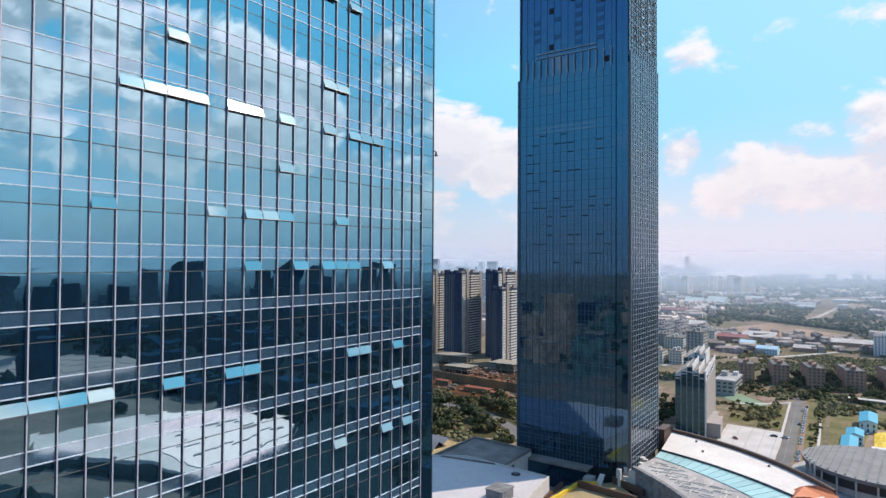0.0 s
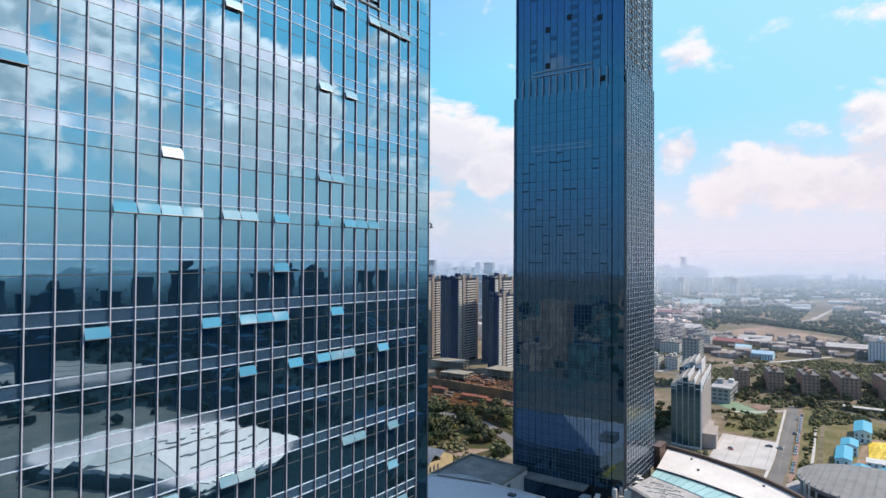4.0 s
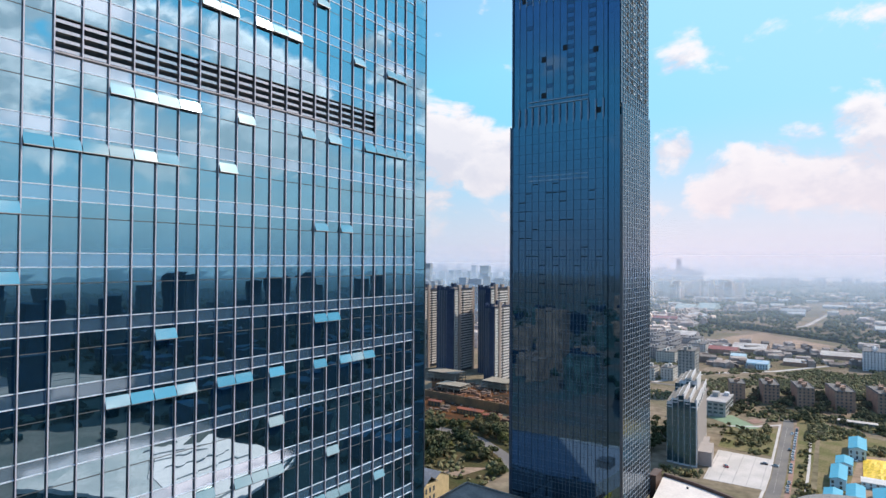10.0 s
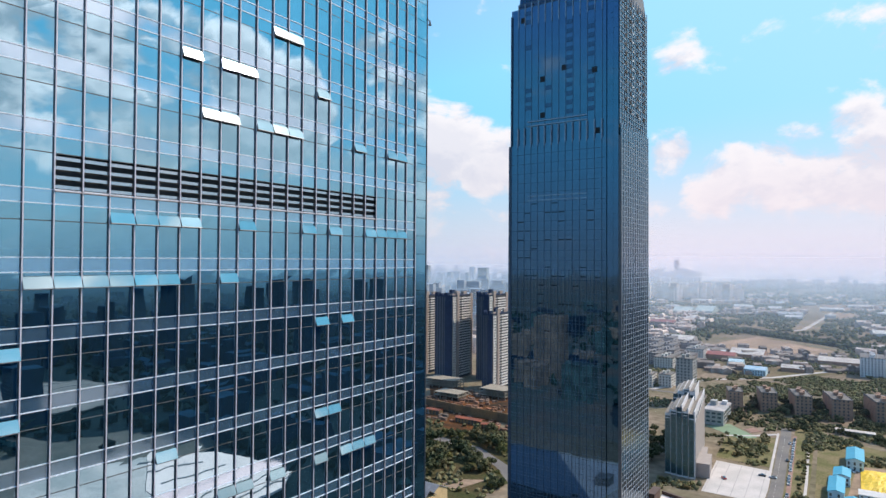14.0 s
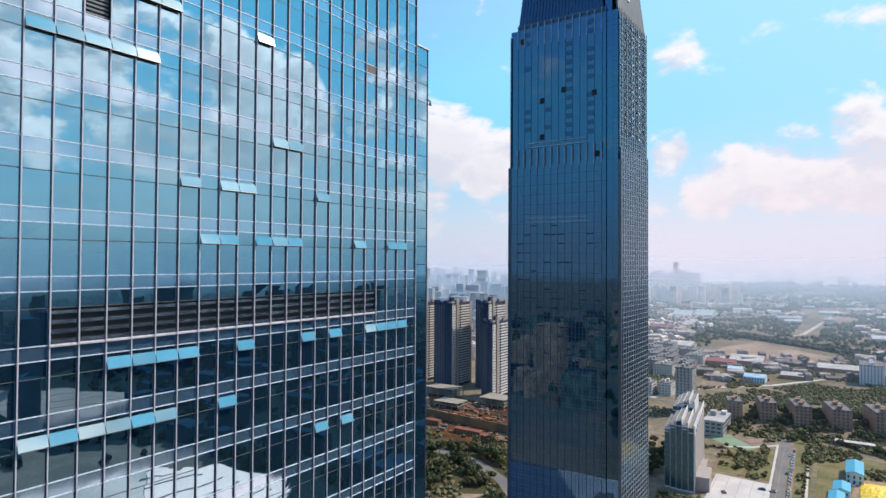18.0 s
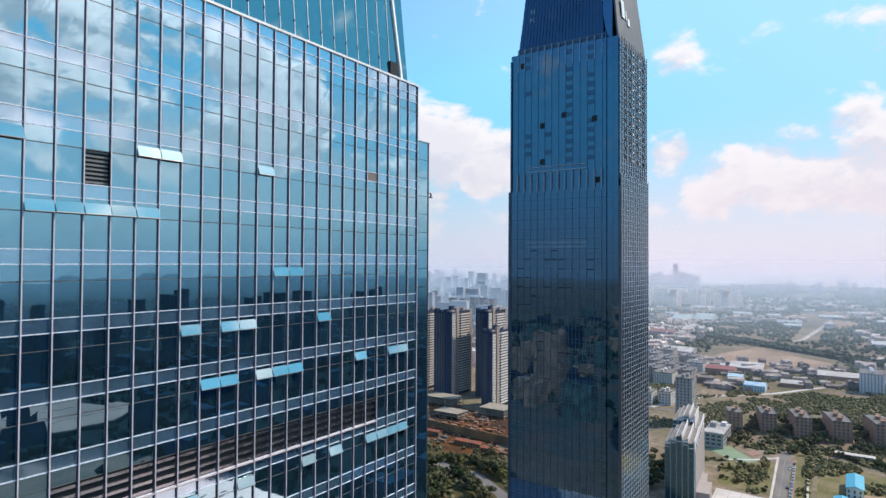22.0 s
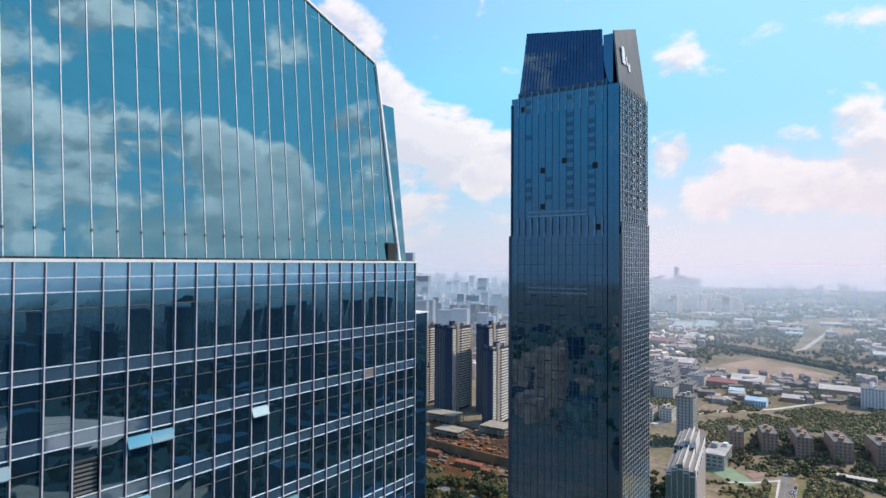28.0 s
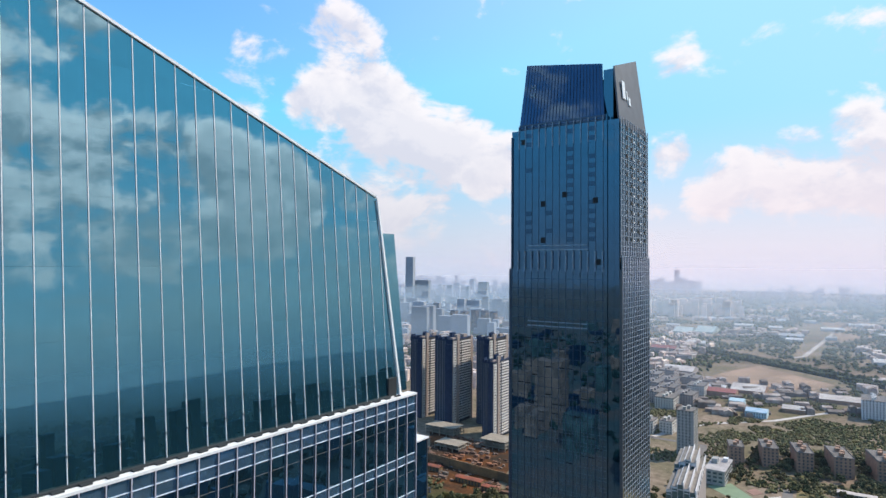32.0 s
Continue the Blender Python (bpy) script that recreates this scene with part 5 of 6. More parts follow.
def tree_meshes(seed, height, spread, mat):
    r = random.Random(seed)
    trunk = bmesh.new()
    bmesh.ops.create_cone(trunk, cap_ends=True, segments=7, radius1=0.035 * height, radius2=0.012 * height, depth=height * 0.6, matrix=Matrix.Translation((0, 0, height * 0.3)))
    for _ in range(5):
        a, tilt = r.uniform(0, 6.28), r.uniform(0.5, 1.0)
        m = Matrix.Translation((0, 0, height * r.uniform(0.3, 0.5))) @ Matrix.Rotation(a, 4, "Z") @ Matrix.Rotation(tilt, 4, "Y") @ Matrix.Translation((0, 0, height * 0.16))
        bmesh.ops.create_cone(trunk, cap_ends=False, segments=5, radius1=0.014 * height, radius2=0.004 * height, depth=height * 0.32, matrix=m)
    crown = bmesh.new()
    lobes = [(r.uniform(-.5, .5) * spread, r.uniform(-.5, .5) * spread, height * r.uniform(0.45, 0.88), spread * r.uniform(0.22, 0.42)) for _ in range(9)]
    for x, y, z, rad in lobes:
        for _ in range(70):
            v = Vector((r.gauss(0, 1), r.gauss(0, 1), r.gauss(0, 1))).normalized() * rad * r.uniform(0.6, 1.05)
            c = Vector((x, y, z)) + Vector((v.x, v.y, v.z * 0.8))
            u = Vector((r.gauss(0, 1), r.gauss(0, 1), r.gauss(0, 1))).normalized()
            w = v.cross(u).normalized() * rad * r.uniform(0.18, 0.34)
            q = (v.normalized() + u * 0.6).cross(w).normalized() * rad * r.uniform(0.18, 0.34)
            crown.faces.new([crown.verts.new(c + k) for k in (w, q, -w, -q)])
    return mesh_of("trunk", trunk, BARK), mesh_of("crown", crown, mat)


KINDS = [tree_meshes(k, h, s, m) for k, (h, s, m) in enumerate(((9, 8, LEAF), (11, 9, LEAF_DARK), (8, 6.5, LEAF_GOLD), (12, 9, LEAF), (7, 7, LEAF_DARK)))]
TREES = []
for kind_, what in zip(KINDS, ("leafy green park tree", "dark green broadleaf tree", "yellow-green poplar-like tree", "tall leafy green tree", "low dark green bushy tree")):
    t = thing("tree", what + " standing on the grass", "tree", "trees")
    part("trunk", kind_[0], BARK, t)
    part("crown", kind_[1], LEAF, t)
    TREES.append(t)


def plant(k, x, y, s, turn):
    copy_thing(TREES[k], Matrix.LocRotScale((x, y, 0), Euler((0, 0, turn)), None)).scale = (s, s, s * (0.9 + 0.2 * (turn % 1)))


rng_p = random.Random(31)


def near_road(x, y):
    for (ax, ay), (bx, by) in (((-330, 425), (-296, 406)), ((-296, 406), (-237, 397)), ((-237, 397), (-203, 374)), ((-203, 374), (-170, 340))):
        l2 = (bx - ax) ** 2 + (by - ay) ** 2
        f = max(0, min(1, ((x - ax) * (bx - ax) + (y - ay) * (by - ay)) / l2))
        if math.hypot(x - ax - f * (bx - ax), y - ay - f * (by - ay)) < 8:
            return True
    return False


count = 0
while count < 150:
    x, y = rng_p.uniform(-325, -185), rng_p.uniform(318, 455)
    if near_road(x, y) or (-224 < x < -198 and 310 < y < 347) or y > 428 + (x + 245) * 0.2:
        continue
    plant(rng_p.choice((0, 1, 1, 3, 4, 4, 2)), x, y, rng_p.uniform(0.5, 0.95), rng_p.uniform(0, 6))
    count += 1
for _ in range(34):
    plant(rng_p.choice((0, 2, 4, 3)), rng_p.uniform(-88, -52), rng_p.uniform(482, 545), rng_p.uniform(0.2, 0.36), rng_p.uniform(0, 6))
for k in range(26):
    plant(rng_p.choice((0, 4)), -29 - 0.05 * k + rng_p.uniform(-1, 1), 400 + 8 * k, rng_p.uniform(0.16, 0.26), rng_p.uniform(0, 6))
for k in range(20):
    plant(rng_p.choice((1, 4)), -120 + rng_p.uniform(-8, 3), 400 + 10 * k + rng_p.uniform(-3, 3), rng_p.uniform(0.5, 0.9), rng_p.uniform(0, 6))
for _ in range(60):
    plant(rng_p.choice((0, 1, 4)), rng_p.uniform(-95, 30), rng_p.uniform(590, 645), rng_p.uniform(0.35, 0.6), rng_p.uniform(0, 6))
for gap in (-84, -57, -28, 4, 38):
    for _ in range(11):
        plant(rng_p.choice((1, 1, 4, 0)), gap + rng_p.uniform(-5, 5), rng_p.uniform(640, 702), rng_p.uniform(0.5, 0.85), rng_p.uniform(0, 6))
for _ in range(16):
    plant(rng_p.choice((1, 0, 4)), rng_p.uniform(-140, -122), rng_p.uniform(430, 560), rng_p.uniform(0.4, 0.7), rng_p.uniform(0, 6))
for t in TREES:
    for o in (t, *t.children):
        bpy.data.objects.remove(o)


# ---------------------------------------------------------------- parked cars
CAR_PAINTS = [material("car paint " + n, c, 0.3, 0.1, 0.03, 1.0, coat=0.6) for n, c in (("white", (0.75, 0.75, 0.76)), ("black", (0.02, 0.02, 0.025)), ("silver", (0.45, 0.46, 0.48)), ("red", (0.35, 0.03, 0.03)), ("blue", (0.05, 0.12, 0.3)))]
RUBBER = material("tyre rubber", (0.02, 0.02, 0.02), 0.9)


def tapered(bm, x0, x1, y0, y1, z0, z1, inset):
    low_ = [bm.verts.new(p) for p in ((x0, y0, z0), (x1, y0, z0), (x1, y1, z0), (x0, y1, z0))]
    high_ = [bm.verts.new(p) for p in ((x0 + inset * 0.4, y0 + inset, z1), (x1 - inset * 0.4, y0 + inset, z1), (x1 - inset * 0.4, y1 - inset * 0.7, z1), (x0 + inset * 0.4, y1 - inset * 0.7, z1))]
    bm.faces.new(high_)
    for k in range(4):
        bm.faces.new((low_[k], low_[(k + 1) % 4], high_[(k + 1) % 4], high_[k]))


CARS = []
for paint, word in zip(CAR_PAINTS, ("white", "black", "silver", "red", "blue")):
    c = thing("car", word + " saloon car parked beside the road", "car", "parked cars")
    bm = bmesh.new()
    tapered(bm, -0.9, 0.9, -2.3, 2.3, 0.3, 0.95, 0.12)
    part("body", bm, paint, c)
    bm = bmesh.new()
    tapered(bm, -0.8, 0.8, -1.5, 1.2, 0.95, 1.45, 0.5)
    part("cabin", bm, WINDOW, c, "dark glazed cabin")
    wheel = bmesh.new()
    bmesh.ops.create_cone(wheel, cap_ends=True, segments=12, radius1=0.32, radius2=0.32, depth=0.22, matrix=Matrix.Rotation(radians(90), 4, "Y"))
    wm = mesh_of("wheel", wheel, RUBBER)
    for x in (-0.82, 0.82):
        for y in (-1.45, 1.45):
            part("wheel", wm, RUBBER, c).location = (x, y, 0.32)
    CARS.append(c)
rc = random.Random(2)
for k in range(22):
    y = 402 + k * 7.6 + rc.uniform(-0.6, 0.6)
    if rc.random() < 0.85:
        copy_thing(rc.choice(CARS + [CARS[0]] * 5 + [CARS[2]] * 2), Matrix.LocRotScale((-34.4 - (y - 402) * 0.041 + rc.uniform(-0.2, 0.2), y, 0.2), Euler((0, 0, 0.04 + (math.pi if rc.random() < 0.5 else 0))), None))
for x, y, a in ((-48.6 + 3, 455.5, 1.5), (-52, 456, 1.6), (-41, 500, 0.05), (-43, 548, 0.05), (-72, 436, 0.6), (5, 447, 1.0), (-2, 500, 0.2)):
    copy_thing(rc.choice(CARS), Matrix.LocRotScale((x, y, 0.12), Euler((0, 0, a)), None))
for c in CARS:
    for o in (c, *c.children):
        bpy.data.objects.remove(o)
for k in range(24):
    band("lane_mark", ((-41.3 - k * 0.29, 404 + k * 7.0), (-41.4 - k * 0.29, 407 + k * 7.0)), 0.16, PAVING, "white lane dash on the road", 0.14, "marking")

# ---------------------------------------------------------------- woods, hedges and villages far off
def clumps(name, places, mat, label, category="woods"):
    """One mesh of many ragged bushes: x, y, base height, radius."""
    r = np.random.default_rng(len(places))
    base = np.array([(0, 0, 1), (.9, 0, .45), (.28, .85, .5), (-.72, .53, .4), (-.72, -.53, .5), (.28, -.85, .42), (.72, .53, -.3), (-.28, .85, -.3), (-.9, 0, -.3), (-.28, -.85, -.3), (.72, -.53, -.3)])
    faces = [(0, 1, 2), (0, 2, 3), (0, 3, 4), (0, 4, 5), (0, 5, 1), (1, 6, 2), (2, 7, 3), (3, 8, 4), (4, 9, 5), (5, 10, 1), (6, 7, 2), (7, 8, 3), (8, 9, 4), (9, 10, 5), (10, 6, 1)]
    p = np.asarray(places, float)
    n, m = len(p), len(base)
    v = base[None] * r.uniform(0.6, 1.35, (n, m, 1)) * p[:, None, 3:4]
    v[..., 2] *= r.uniform(0.8, 1.4, (n, 1))
    v += p[:, None, :3]
    v[..., 2] += 0.45 * p[:, None, 3]
    f = (np.array(faces)[None] + (np.arange(n) * m)[:, None, None]).reshape(-1, 3)
    me = bpy.data.meshes.new(name)
    me.from_pydata(v.reshape(-1, 3).tolist(), [], f.tolist())
    me.materials.append(mat)
    return tagged(new(name, me), label, category, kind="stuff")


def polar(r, az0, az1, d0, d1, power=0.5):
    a = radians(r.uniform(az0, az1))
    d = d0 + (d1 - d0) * r.random() ** power
    return -math.sin(a) * d, math.cos(a) * d


rw = random.Random(77)
BUILT = ((-420, -160, 960, 1300), (-60, 40, 980, 1060))


def clear(x, y):
    if -120 < x < 40 and 380 < y < 580:
        return False
    if -220 < x < -25 and 1035 < y < 1290:
        return False
    for x0, x1, y0, y1 in ((-130, -80, 840, 900), (-90, -45, 895, 945), (-50, 15, 990, 1050), (-165, -98, 990, 1070), (-205, -140, 950, 1032), (-290, -230, 1105, 1165), (-430, -320, 1760, 1910), (-110, -60, 1440, 2100),
                           (-110, 35, 630, 715), (-300, -180, 830, 1060), (-470, -330, 590, 670)):
        if x0 < x < x1 and y0 < y < y1:
            return False
    return abs((y - 850) - (x + 84) * 1.55) > 22 or y > 1000


near_bush, wood, far_wood = [], [], []
while len(near_bush) < 8000:
    x, y = polar(rw, -6, 20, 590, 1150, 0.7)
    if clear(x, y) and noise.noise((x * 0.016, y * 0.016, 1)) > -0.02:
        near_bush.append((x, y, 0, rw.uniform(0.6, 2.1)))
while len(wood) < 17000:
    x, y = polar(rw, -8, 66, 1050, 2600, 0.7)
    if clear(x, y) and noise.noise((x * 0.006, y * 0.006, 4)) > -0.12:
        wood.append((x, y, 0, rw.uniform(2.2, 5.0)))
while len(far_wood) < 6000:
    x, y = polar(rw, -8, 66, 2500, 4700, 0.8)
    if noise.noise((x * 0.003, y * 0.003, 9)) > -0.15:
        far_wood.append((x, y, 0, rw.uniform(6, 13)))
scrub, dry = [], []
while len(scrub) + len(dry) < 9000:
    x, y = rw.uniform(-128, 45), rw.uniform(385, 840)
    paved = (-82 < x < -32 and y < 475) or (-57 < x < -34 and y < 600) or (-122 < x < -76 and 415 < y < 520) or (-20 < x < 26 and y < 520) or (-112 < x < -93 and 570 < y < 614)
    blocks = 630 < y < 715 and noise.noise((x * 0.05, 0, 7)) > 0.0
    if paved or blocks or -126 < x < -108 and y < 600 or (-112 < x < -64 and 540 < y < 588):
        continue
    if noise.noise((x * 0.03, y * 0.03, 12)) > -0.1:
        (scrub if rw.random() < 0.7 else dry).append((x, y, 0, rw.choice((0.5, 0.7, 0.9, 1.3, 1.8))))
for _ in range(1500):
    x, y = rw.uniform(-330, -185), rw.uniform(316, 446)
    if not near_road(x, y) and noise.noise((x * 0.04, y * 0.04, 5)) > -0.05:
        scrub.append((x, y, 0, rw.choice((0.7, 1.0, 1.4, 2.0))))
DRY = material("dry brown scrub", (0.15, 0.115, 0.06), 0.95, 0, 0.3, 0.1, second=(0.11, 0.10, 0.045), island=True, random_=0.5, ior=1.0)
clumps("scrub", scrub, LEAF, "low green scrub over rough ground", "bushes")
clumps("dry_scrub", dry, DRY, "low dry brown scrub over rough ground", "bushes")
clumps("bushes", near_bush, LEAF, "scrub and bushes scattered over rough fields", "bushes")
WOOD_LEAF = material("pale green woods", (0.062, 0.085, 0.045), 0.9, 0, 0.35, 0.1, second=(0.12, 0.115, 0.06), ior=1.0, island=True, random_=0.45)
clumps("woods", wood, WOOD_LEAF, "dark green woods and gardens on the plain")
clumps("far_woods", far_wood, WOOD_LEAF, "distant hazy woods on the plain")
line = []
for k in range(260):
    f = k / 259
    x, y = -330 + f * 490, 1490 - f * 400
    for off in (-17, 17):
        line.append((x + rw.uniform(-4, 4), y + off + rw.uniform(-4, 4), 0, rw.uniform(3.5, 6)))
clumps("tree_rows", line, LEAF_DARK, "dark rows of trees along the canal")

HOUSE = material("village walls", (0.60, 0.51, 0.46), 0.85, 0, 0.15, 0.1, second=(0.42, 0.30, 0.25), island=True, random_=0.4)


def houses(name, places, mat, label, category="village"):
    verts, faces = [], []
    for x, y, w, d, h, turn in places:
        n = len(verts)
        c, s = math.cos(turn), math.sin(turn)
        for z in (0, h):
            for a, b in ((-w, -d), (w, -d), (w, d), (-w, d)):
                verts.append((x + (a * c - b * s) / 2, y + (a * s + b * c) / 2, z))
        for a in (-w, w):
            verts.append((x + a * c / 2, y + a * s / 2, h + 0.22 * d if h < 14 else h + 0.1))
        faces += [(n, n + 1, n + 5, n + 4), (n + 1, n + 2, n + 6, n + 5), (n + 2, n + 3, n + 7, n + 6), (n + 3, n, n + 4, n + 7),
                  (n + 4, n + 5, n + 9, n + 8), (n + 6, n + 7, n + 8, n + 9), (n + 5, n + 6, n + 9), (n + 7, n + 4, n + 8)]
    me = bpy.data.meshes.new(name)
    me.from_pydata(verts, [], faces)
    me.materials.append(mat)
    return tagged(new(name, me), label, category, kind="stuff")


village = []
while len(village) < 900:
    x, y = polar(rw, -8, 24, 1080, 3000, 0.8)
    if clear(x, y) and noise.noise((x * 0.004, y * 0.004, 20)) > 0.12:
        village.append((x, y, rw.uniform(8, 26), rw.uniform(7, 12), rw.choice((4, 6, 9, 12)), rw.choice((0.1, 0.1 + 1.57, rw.uniform(0, 3)))))
while len(village) < 2500:
    x, y = polar(rw, 24, 66, 750, 3800, 0.75)
    if clear(x, y) and noise.noise((x * 0.004, y * 0.004, 23)) > -0.15:
        village.append((x, y, rw.uniform(9, 40), rw.uniform(8, 16), rw.choice((5, 8, 12, 18, 24)), rw.choice((0.0, 1.57, 0.3))))
houses("village", village, HOUSE, "low pale village houses and sheds among trees")
works = []
while len(works) < 150:
    x, y = rw.uniform(-300, 30), rw.uniform(842, 1100)
    if y > 850 + (x + 110) * 0.9 and noise.noise((x * 0.02, y * 0.02, 3)) > -0.1:
        works.append((x, y, rw.uniform(6, 22), rw.uniform(5, 11), rw.choice((3, 4, 6, 8)), rw.choice((0.3, 0.35, 1.9))))
houses("works_sheds", works, material("works roofs", (0.34, 0.29, 0.26), 0.85, 0, 0.15, 0.1, second=(0.20, 0.15, 0.13), island=True, random_=0.6), "jumble of low works sheds with grey and red roofs", "sheds")
sheds_far = [(polar(rw, -6, 20, 1100, 2400), rw.uniform(20, 60), rw.uniform(12, 25)) for _ in range(24)]
houses("far_sheds", [(x, y, w, d, 7, 0.15) for (x, y), w, d in sheds_far if clear(x, y)], WHITE_SHEET, "pale factory roofs across the plain", "sheds")
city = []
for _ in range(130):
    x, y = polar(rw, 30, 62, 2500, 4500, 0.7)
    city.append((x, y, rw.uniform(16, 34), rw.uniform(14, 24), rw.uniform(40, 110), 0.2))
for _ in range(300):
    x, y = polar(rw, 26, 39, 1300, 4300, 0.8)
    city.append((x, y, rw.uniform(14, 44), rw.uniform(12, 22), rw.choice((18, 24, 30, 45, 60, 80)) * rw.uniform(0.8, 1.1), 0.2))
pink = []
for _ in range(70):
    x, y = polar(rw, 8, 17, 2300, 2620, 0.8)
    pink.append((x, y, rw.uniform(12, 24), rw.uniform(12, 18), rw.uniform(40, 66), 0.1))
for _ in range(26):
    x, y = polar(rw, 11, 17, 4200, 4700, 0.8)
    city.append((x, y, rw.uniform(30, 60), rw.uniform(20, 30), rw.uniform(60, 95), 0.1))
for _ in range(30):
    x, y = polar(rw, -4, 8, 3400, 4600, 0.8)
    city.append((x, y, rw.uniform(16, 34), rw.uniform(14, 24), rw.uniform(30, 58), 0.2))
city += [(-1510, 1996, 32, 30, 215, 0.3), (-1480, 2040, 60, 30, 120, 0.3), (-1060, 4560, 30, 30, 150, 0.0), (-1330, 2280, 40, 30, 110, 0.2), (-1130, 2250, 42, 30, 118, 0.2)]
houses("far_flats", pink, material("pale pink flats", (0.72, 0.58, 0.52), 0.9, 0, 0.1, 0.01, island=True, random_=0.25), "row of pale pink distant apartment blocks", "skyline")
# part of the haze is put into this blue-grey wall tone
houses("far_city", city, material("towers with haze in their tone", (0.30, 0.33, 0.39), 0.9, 0, 0.1, 0.01, island=True, random_=0.3), "distant hazy high-rise blocks on the horizon", "skyline")


# ---------------------------------------------------------------- what the glass mirrors: the town behind the camera
def white_hall():
    t = thing("exhibition_hall", "large hall with a sweeping white roof and ribs", "hall")
    outline = ((192, 182), (208, 247), (227, 272), (291, 265), (326, 225), (330, 159), (304, 148), (239, 176))
    c = Vector((265, 215))
    bm = bmesh.new()
    prism(bm, [(c.x + (x - c.x) * 0.96, c.y + (y - c.y) * 0.96) for x, y in outline], 0, 6.5)
    part("hall_wall", bm, BLUE_GLASS, t, "dark glazed walls")
    bm = bmesh.new()
    prism(bm, ((195, 191), (208, 247), (227, 272), (291, 265), (321, 231), (259, 195), (217, 186)), 6.5, lambda x, y: 8 + 0.02 * (x - 200))
    part("roof", bm, material("bright white membrane", (0.92, 0.71, 0.66), 0.6, 0, 0.08, 0.02), t, "sweeping white roof")
    bm = bmesh.new()
    prism(bm, ((194, 190.5), (217, 185.5), (259, 194.5), (321, 230.5), (326, 225), (330, 159), (304, 148), (239, 176), (192, 182)), 6.5, lambda x, y: 7.6 + 0.02 * (x - 200))
    part("glazed_roof", bm, material("duller roof sheet", (0.58, 0.49, 0.46), 0.6, 0, 0.15, 0.03, second=(0.36, 0.34, 0.33)), t, "duller, greyer half of the roof")
    for k in range(6):
        p, q = Vector((218 + 16 * k, 262 - 4 * k, 0)), Vector((205 + 20 * k, 190 + 5 * k, 0))
        n_ = (q - p).normalized().cross(Vector((0, 0, 1))) * 0.45
        bm = bmesh.new()
        prism(bm, [(v.x, v.y) for v in (p + n_, p - n_, q - n_, q + n_)], 8, lambda x, y: 8.6 + 0.02 * (x - 200))
        part("roof_rib", bm, CONCRETE, t)


white_hall()
def grey_hall():
    t = thing("exhibition_hall", "long low hall with a flat pale grey roof", "hall")
    outline = ((650, 190), (569, 237), (527, 265), (521, 313), (553, 360), (572, 366), (636, 342), (699, 290), (800, 255))
    c = Vector((610, 290))
    bm = bmesh.new()
    prism(bm, [(c.x + (x - c.x) * 0.96, c.y + (y - c.y) * 0.96) for x, y in reversed(outline)], 0, 4)
    part("hall_wall", bm, BLUE_GLASS, t, "dark glazed walls")
    bm = bmesh.new()
    prism(bm, list(reversed(outline)), 4, 5)
    part("roof", bm, material("grey roof deck", (0.20, 0.175, 0.175), 0.8, 0, 0.15, 0.02, second=(0.14, 0.13, 0.13)), t, "flat grey roof")
    for k in range(4):
        bm = bmesh.new()
        slab(bm, ((556 + 30 * k, 352 - 6 * k, 5.0), (557.2 + 30 * k, 352 - 6 * k, 5.0), (571.2 + 34 * k, 242 - 8 * k, 5.0), (570 + 34 * k, 242 - 8 * k, 5.0)), (0, 0, 0.5))
        part("roof_rib", bm, CONCRETE, t)


grey_hall()
sheet("forecourt", ((470, 150), (520, 205), (440, 225), (412, 273), (352, 325), (322, 272), (336, 225), (336, 152), (304, 144), (240, 170), (190, 178), (182, 150), (330, 120)), material("grey forecourt paving", (0.10, 0.09, 0.085), 0.9, 0, 0.3, 0.03, second=(0.05, 0.06, 0.058)), "grey paved forecourt round the halls", 0.2, "paving")
# added ground sheet; backlit shade is put into its near-black colour
sheet("woodland", ((60, -4800), (4800, -4800), (4800, 4800), (700, 4800), (60, 640)), material("woodland floor, shade in its colour", (0.008, 0.021, 0.033), 0.95, 0, 0.3, 0.02, second=(0.012, 0.026, 0.036), ior=1.0), "added near-black ground, shade in its colour, seen in reflection", 0.06, "woods")
rb = random.Random(55)
# near-black blue puts shade into the walls of the mirrored blocks
SHADE_FACE = material("facades with shade in their blue", (0.010, 0.040, 0.085), 0.85, 0, 0.15, 0.1, second=(0.008, 0.030, 0.060), ior=1.0)
TEAL_FACE = material("green-grey facades", (0.13, 0.23, 0.22), 0.7, 0, 0.2, 0.1, second=(0.05, 0.09, 0.09), ior=1.0)
RUST_FACE = material("brown brick facades", (0.52, 0.34, 0.25), 0.85, 0, 0.2, 0.1, second=(0.24, 0.18, 0.15), ior=1.0)
for k in range(34):
    a, d = radians(rb.uniform(-95, -25)), rb.uniform(420, 1500)
    x, y = -math.sin(a) * d, math.cos(a) * d
    if x < 330 and y < 330:
        continue
    apartment_tower(x, y, rb.uniform(18, 34), rb.uniform(16, 24), rb.uniform(40, 85) + (25 if d > 800 else 0), "distant apartment block in shade colour, seen in reflection", "mirrored blocks", False, SHADE_FACE)
for k in range(22):
    a, d = radians(rb.uniform(125, 215)), rb.uniform(150, 800)
    x, y = -math.sin(a) * d, math.cos(a) * d
    if -100 < x < 30 and y > -80:
        continue
    apartment_tower(x, y, rb.uniform(22, 36), rb.uniform(16, 24), rb.uniform(60, 108), "apartment block seen in reflection", "mirrored blocks", False, rb.choice((RUST_FACE, RUST_FACE, CONCRETE, TEAL_FACE, SHADE_FACE)))
low = []
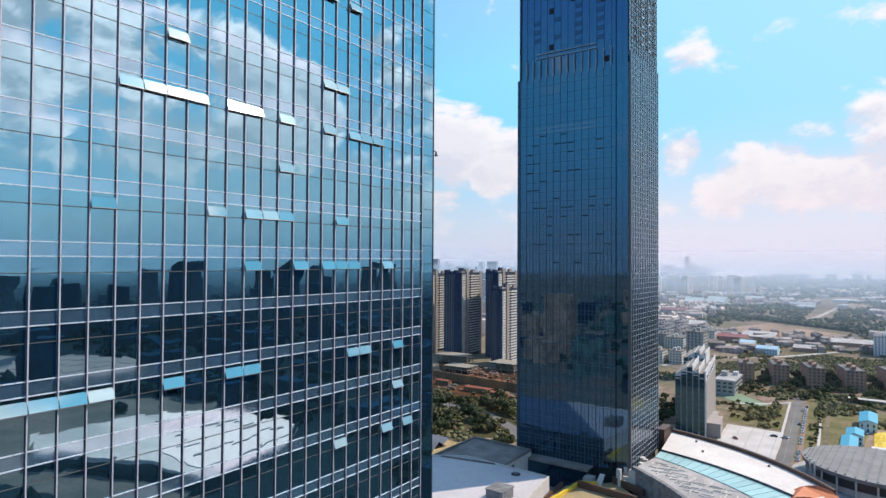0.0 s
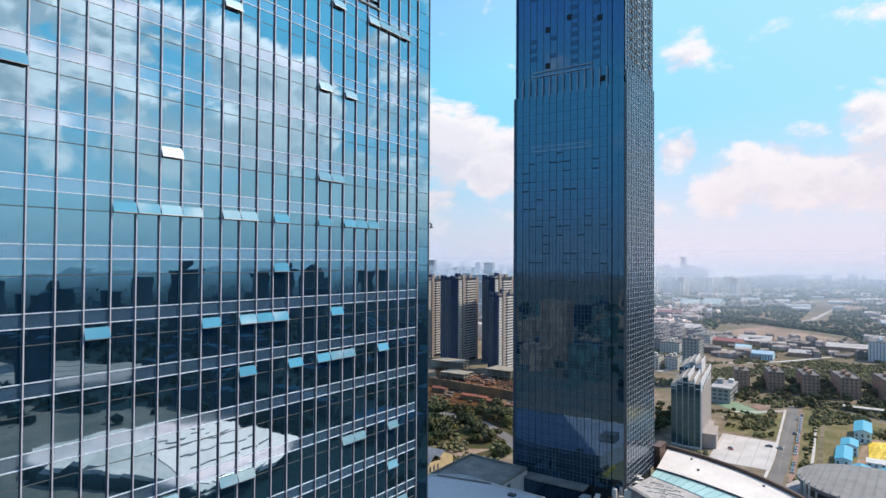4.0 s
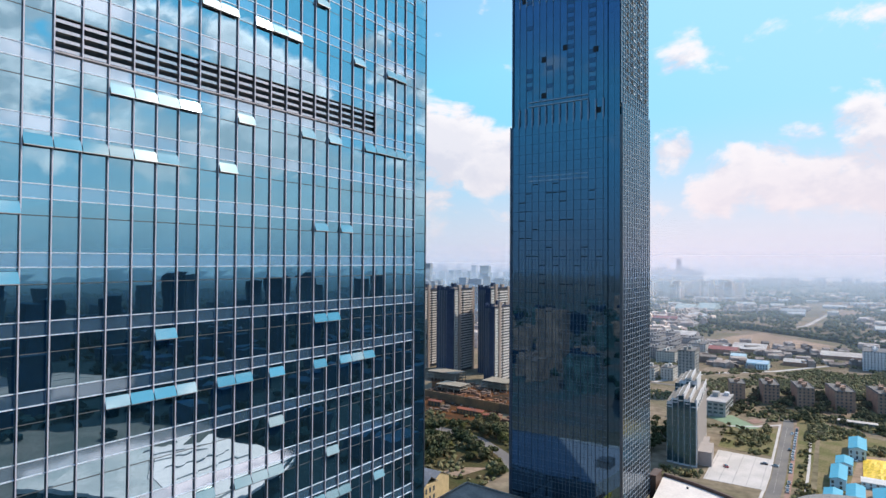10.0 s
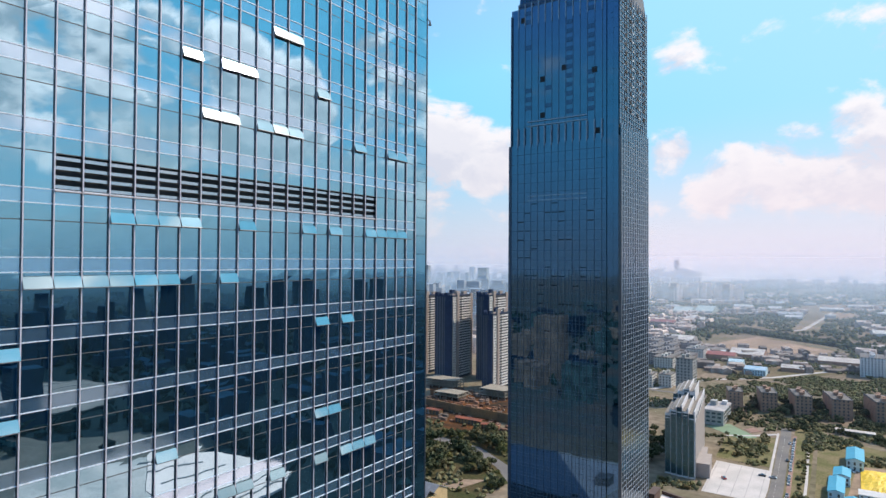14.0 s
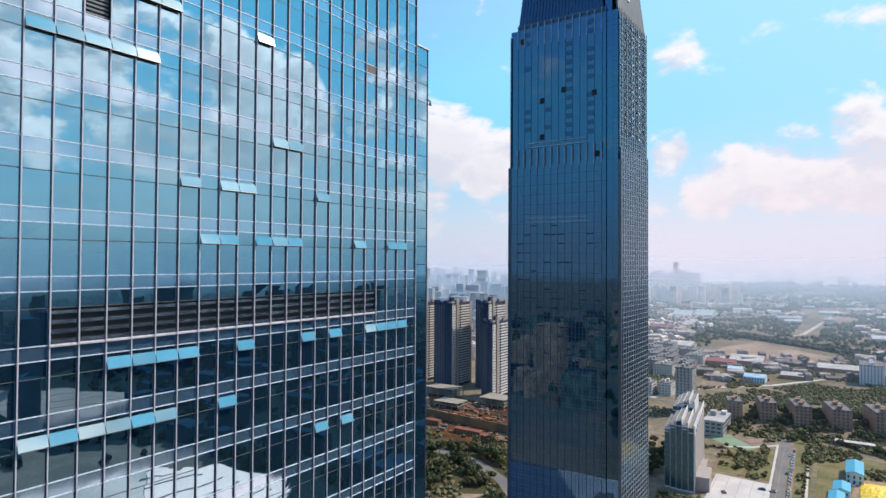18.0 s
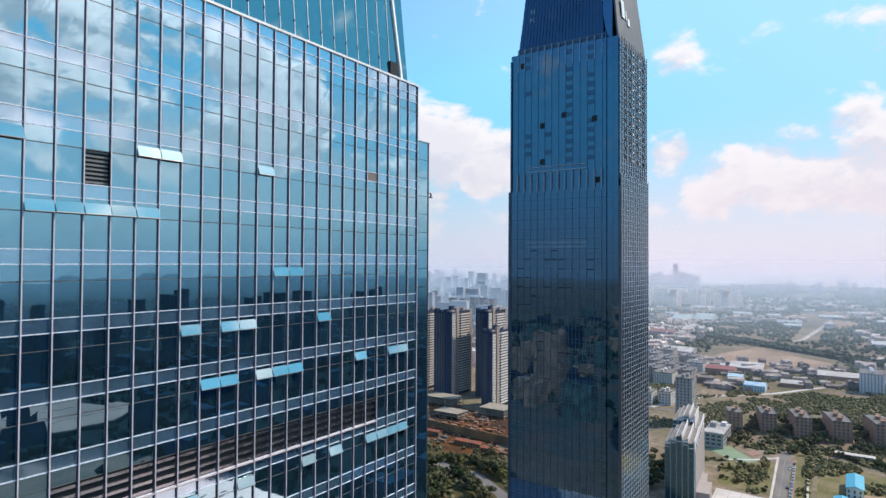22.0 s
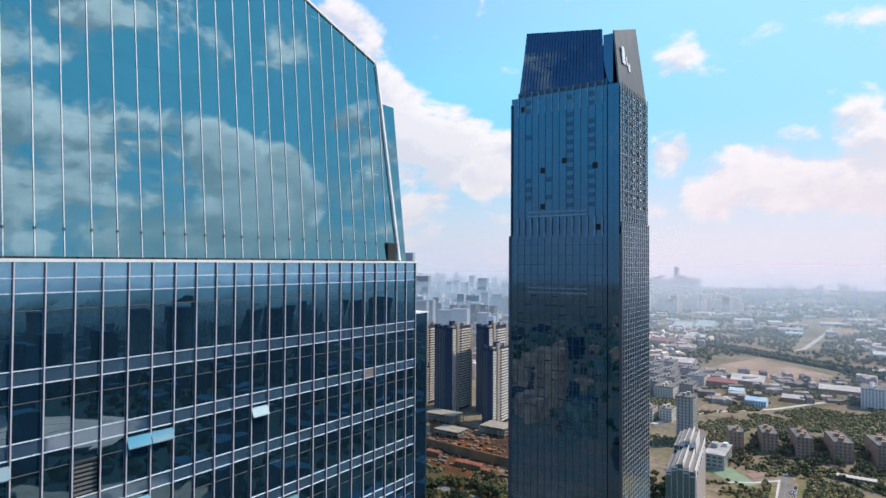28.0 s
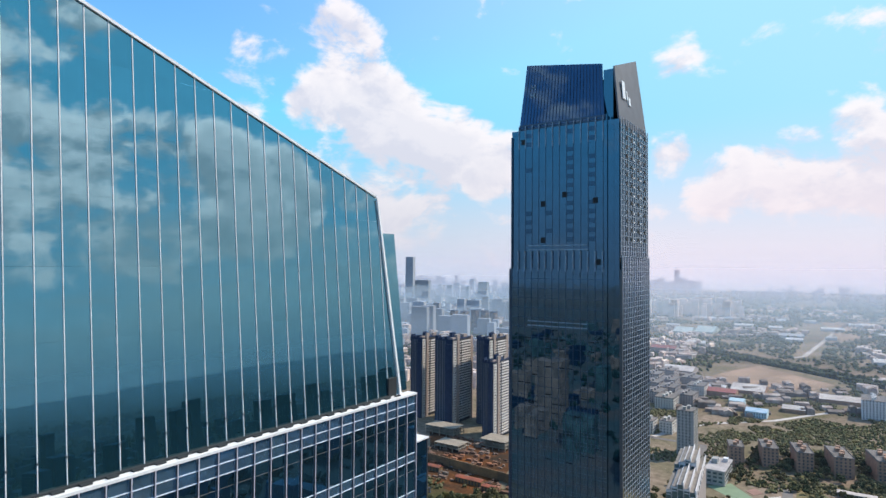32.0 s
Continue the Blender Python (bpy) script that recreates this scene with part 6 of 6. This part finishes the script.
while len(low) < 1500:
    x, y = polar(rb, -130, -12, 120, 2200, 0.6)
    if not (95 < x < 450 and 75 < y < 300) and not (490 < x < 790 and 190 < y < 380) and not (-80 < x < 40 and y < 420) and not (x < 45 and y < 620):
        low.append((x, y, rb.uniform(10, 40), rb.uniform(9, 18), rb.choice((9, 15, 18, 24, 30)), rb.choice((0.0, 1.57))))
houses("mirrored_town", low, SHADE_FACE, "low town blocks in shade colour, mirrored in the glass", "town")
bush = []
while len(bush) < 9000:
    x, y = polar(rb, -130, -10, 60, 2600, 0.65)
    if not (150 < x < 345 and 120 < y < 290) and not (345 < x < 430 and 150 < y < 280 and rb.random() < 0.85) and not (500 < x < 780 and 235 < y < 362) and not (x < 45 and y < 620):
        bush.append((x, y, 0, rb.uniform(3, 7.5)))
# the same shade is put into the colour of these trees
clumps("mirrored_trees", bush, material("foliage, shade in its colour", (0.008, 0.027, 0.037), 0.9, 0, 0.3, 0.1, ior=1.0, island=True, random_=0.4), "street trees in shade colour, mirrored in the glass", "trees")
low = []
while len(low) < 260:
    x, y = polar(rb, 120, 225, 90, 1500, 0.6)
    if y < 40 and not (-90 < x < 20 and y > -60):
        low.append((x, y, rb.uniform(14, 40), rb.uniform(12, 20), rb.choice((9, 15, 24, 36)), rb.choice((0.0, 1.57))))
for k, (paint, words) in enumerate(((RUST_FACE, "brown"), (TEAL_FACE, "green-grey"), (SHADE_FACE, "dark"))):
    houses("mirrored_town", low[k::3], paint, words + " town blocks seen mirrored in the dark tower", "town")

sheet("park", ((-1500, -2200), (900, -2200), (900, -60), (55, -45), (55, -30), (-900, -30)), material("dark park floor", (0.085, 0.135, 0.13), 0.95, 0, 0.3, 0.02, second=(0.20, 0.15, 0.12), ior=1.0), "dark planted ground seen in the dark tower", 0.15, "park")
grove = []
while len(grove) < 1500:
    x, y = polar(rb, 125, 225, 90, 1300, 0.6)
    if y < -60:
        grove.append((x, y, 0, rb.uniform(3, 7)))
clumps("mirrored_trees", grove, material("dark planting", (0.032, 0.080, 0.066), 0.9, 0, 0.3, 0.1, ior=1.0, island=True, random_=0.4), "dark park trees seen mirrored in the dark tower", "trees")

# ---------------------------------------------------------------- haze over the plain, painted as see-through sheets
def veil(radius, thick, rise, top, slope, colour, start=-20, span=150):
    """A leaning see-through sheet tinted as haze, thicker from the ground up, thinning out again on top."""
    m = bpy.data.materials.new("haze tint")
    m.use_nodes = True
    nt = m.node_tree
    nt.nodes.clear()
    out = nt.nodes.new("ShaderNodeOutputMaterial")
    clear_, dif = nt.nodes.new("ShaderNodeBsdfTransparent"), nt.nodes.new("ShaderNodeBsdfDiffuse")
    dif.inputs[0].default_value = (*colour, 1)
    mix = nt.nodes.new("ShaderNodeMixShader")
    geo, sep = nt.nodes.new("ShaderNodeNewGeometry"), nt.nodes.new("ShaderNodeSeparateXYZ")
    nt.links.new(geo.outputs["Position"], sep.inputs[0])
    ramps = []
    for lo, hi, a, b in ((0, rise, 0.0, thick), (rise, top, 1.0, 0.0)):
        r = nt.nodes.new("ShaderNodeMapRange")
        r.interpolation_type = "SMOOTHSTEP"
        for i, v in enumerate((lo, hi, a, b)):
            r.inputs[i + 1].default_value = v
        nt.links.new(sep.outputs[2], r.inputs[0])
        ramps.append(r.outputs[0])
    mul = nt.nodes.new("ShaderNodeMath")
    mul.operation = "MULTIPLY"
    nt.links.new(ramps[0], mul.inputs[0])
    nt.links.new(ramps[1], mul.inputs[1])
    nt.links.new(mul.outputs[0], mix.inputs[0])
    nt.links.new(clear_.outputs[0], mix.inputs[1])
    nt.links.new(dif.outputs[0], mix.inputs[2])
    nt.links.new(mix.outputs[0], out.inputs[0])
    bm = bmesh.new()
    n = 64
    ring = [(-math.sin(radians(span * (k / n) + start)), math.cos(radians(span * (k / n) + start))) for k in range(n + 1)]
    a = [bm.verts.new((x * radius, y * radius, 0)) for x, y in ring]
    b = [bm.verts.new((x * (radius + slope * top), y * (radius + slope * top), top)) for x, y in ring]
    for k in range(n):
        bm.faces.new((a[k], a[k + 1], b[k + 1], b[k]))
    tagged(new("backdrop", mesh_of("backdrop", bm, m)), "leaning tinted sheet standing in for haze over the plain", "haze", kind="structure")


# these sheet colours carry the haze tint; the western half is dimmer and bluer
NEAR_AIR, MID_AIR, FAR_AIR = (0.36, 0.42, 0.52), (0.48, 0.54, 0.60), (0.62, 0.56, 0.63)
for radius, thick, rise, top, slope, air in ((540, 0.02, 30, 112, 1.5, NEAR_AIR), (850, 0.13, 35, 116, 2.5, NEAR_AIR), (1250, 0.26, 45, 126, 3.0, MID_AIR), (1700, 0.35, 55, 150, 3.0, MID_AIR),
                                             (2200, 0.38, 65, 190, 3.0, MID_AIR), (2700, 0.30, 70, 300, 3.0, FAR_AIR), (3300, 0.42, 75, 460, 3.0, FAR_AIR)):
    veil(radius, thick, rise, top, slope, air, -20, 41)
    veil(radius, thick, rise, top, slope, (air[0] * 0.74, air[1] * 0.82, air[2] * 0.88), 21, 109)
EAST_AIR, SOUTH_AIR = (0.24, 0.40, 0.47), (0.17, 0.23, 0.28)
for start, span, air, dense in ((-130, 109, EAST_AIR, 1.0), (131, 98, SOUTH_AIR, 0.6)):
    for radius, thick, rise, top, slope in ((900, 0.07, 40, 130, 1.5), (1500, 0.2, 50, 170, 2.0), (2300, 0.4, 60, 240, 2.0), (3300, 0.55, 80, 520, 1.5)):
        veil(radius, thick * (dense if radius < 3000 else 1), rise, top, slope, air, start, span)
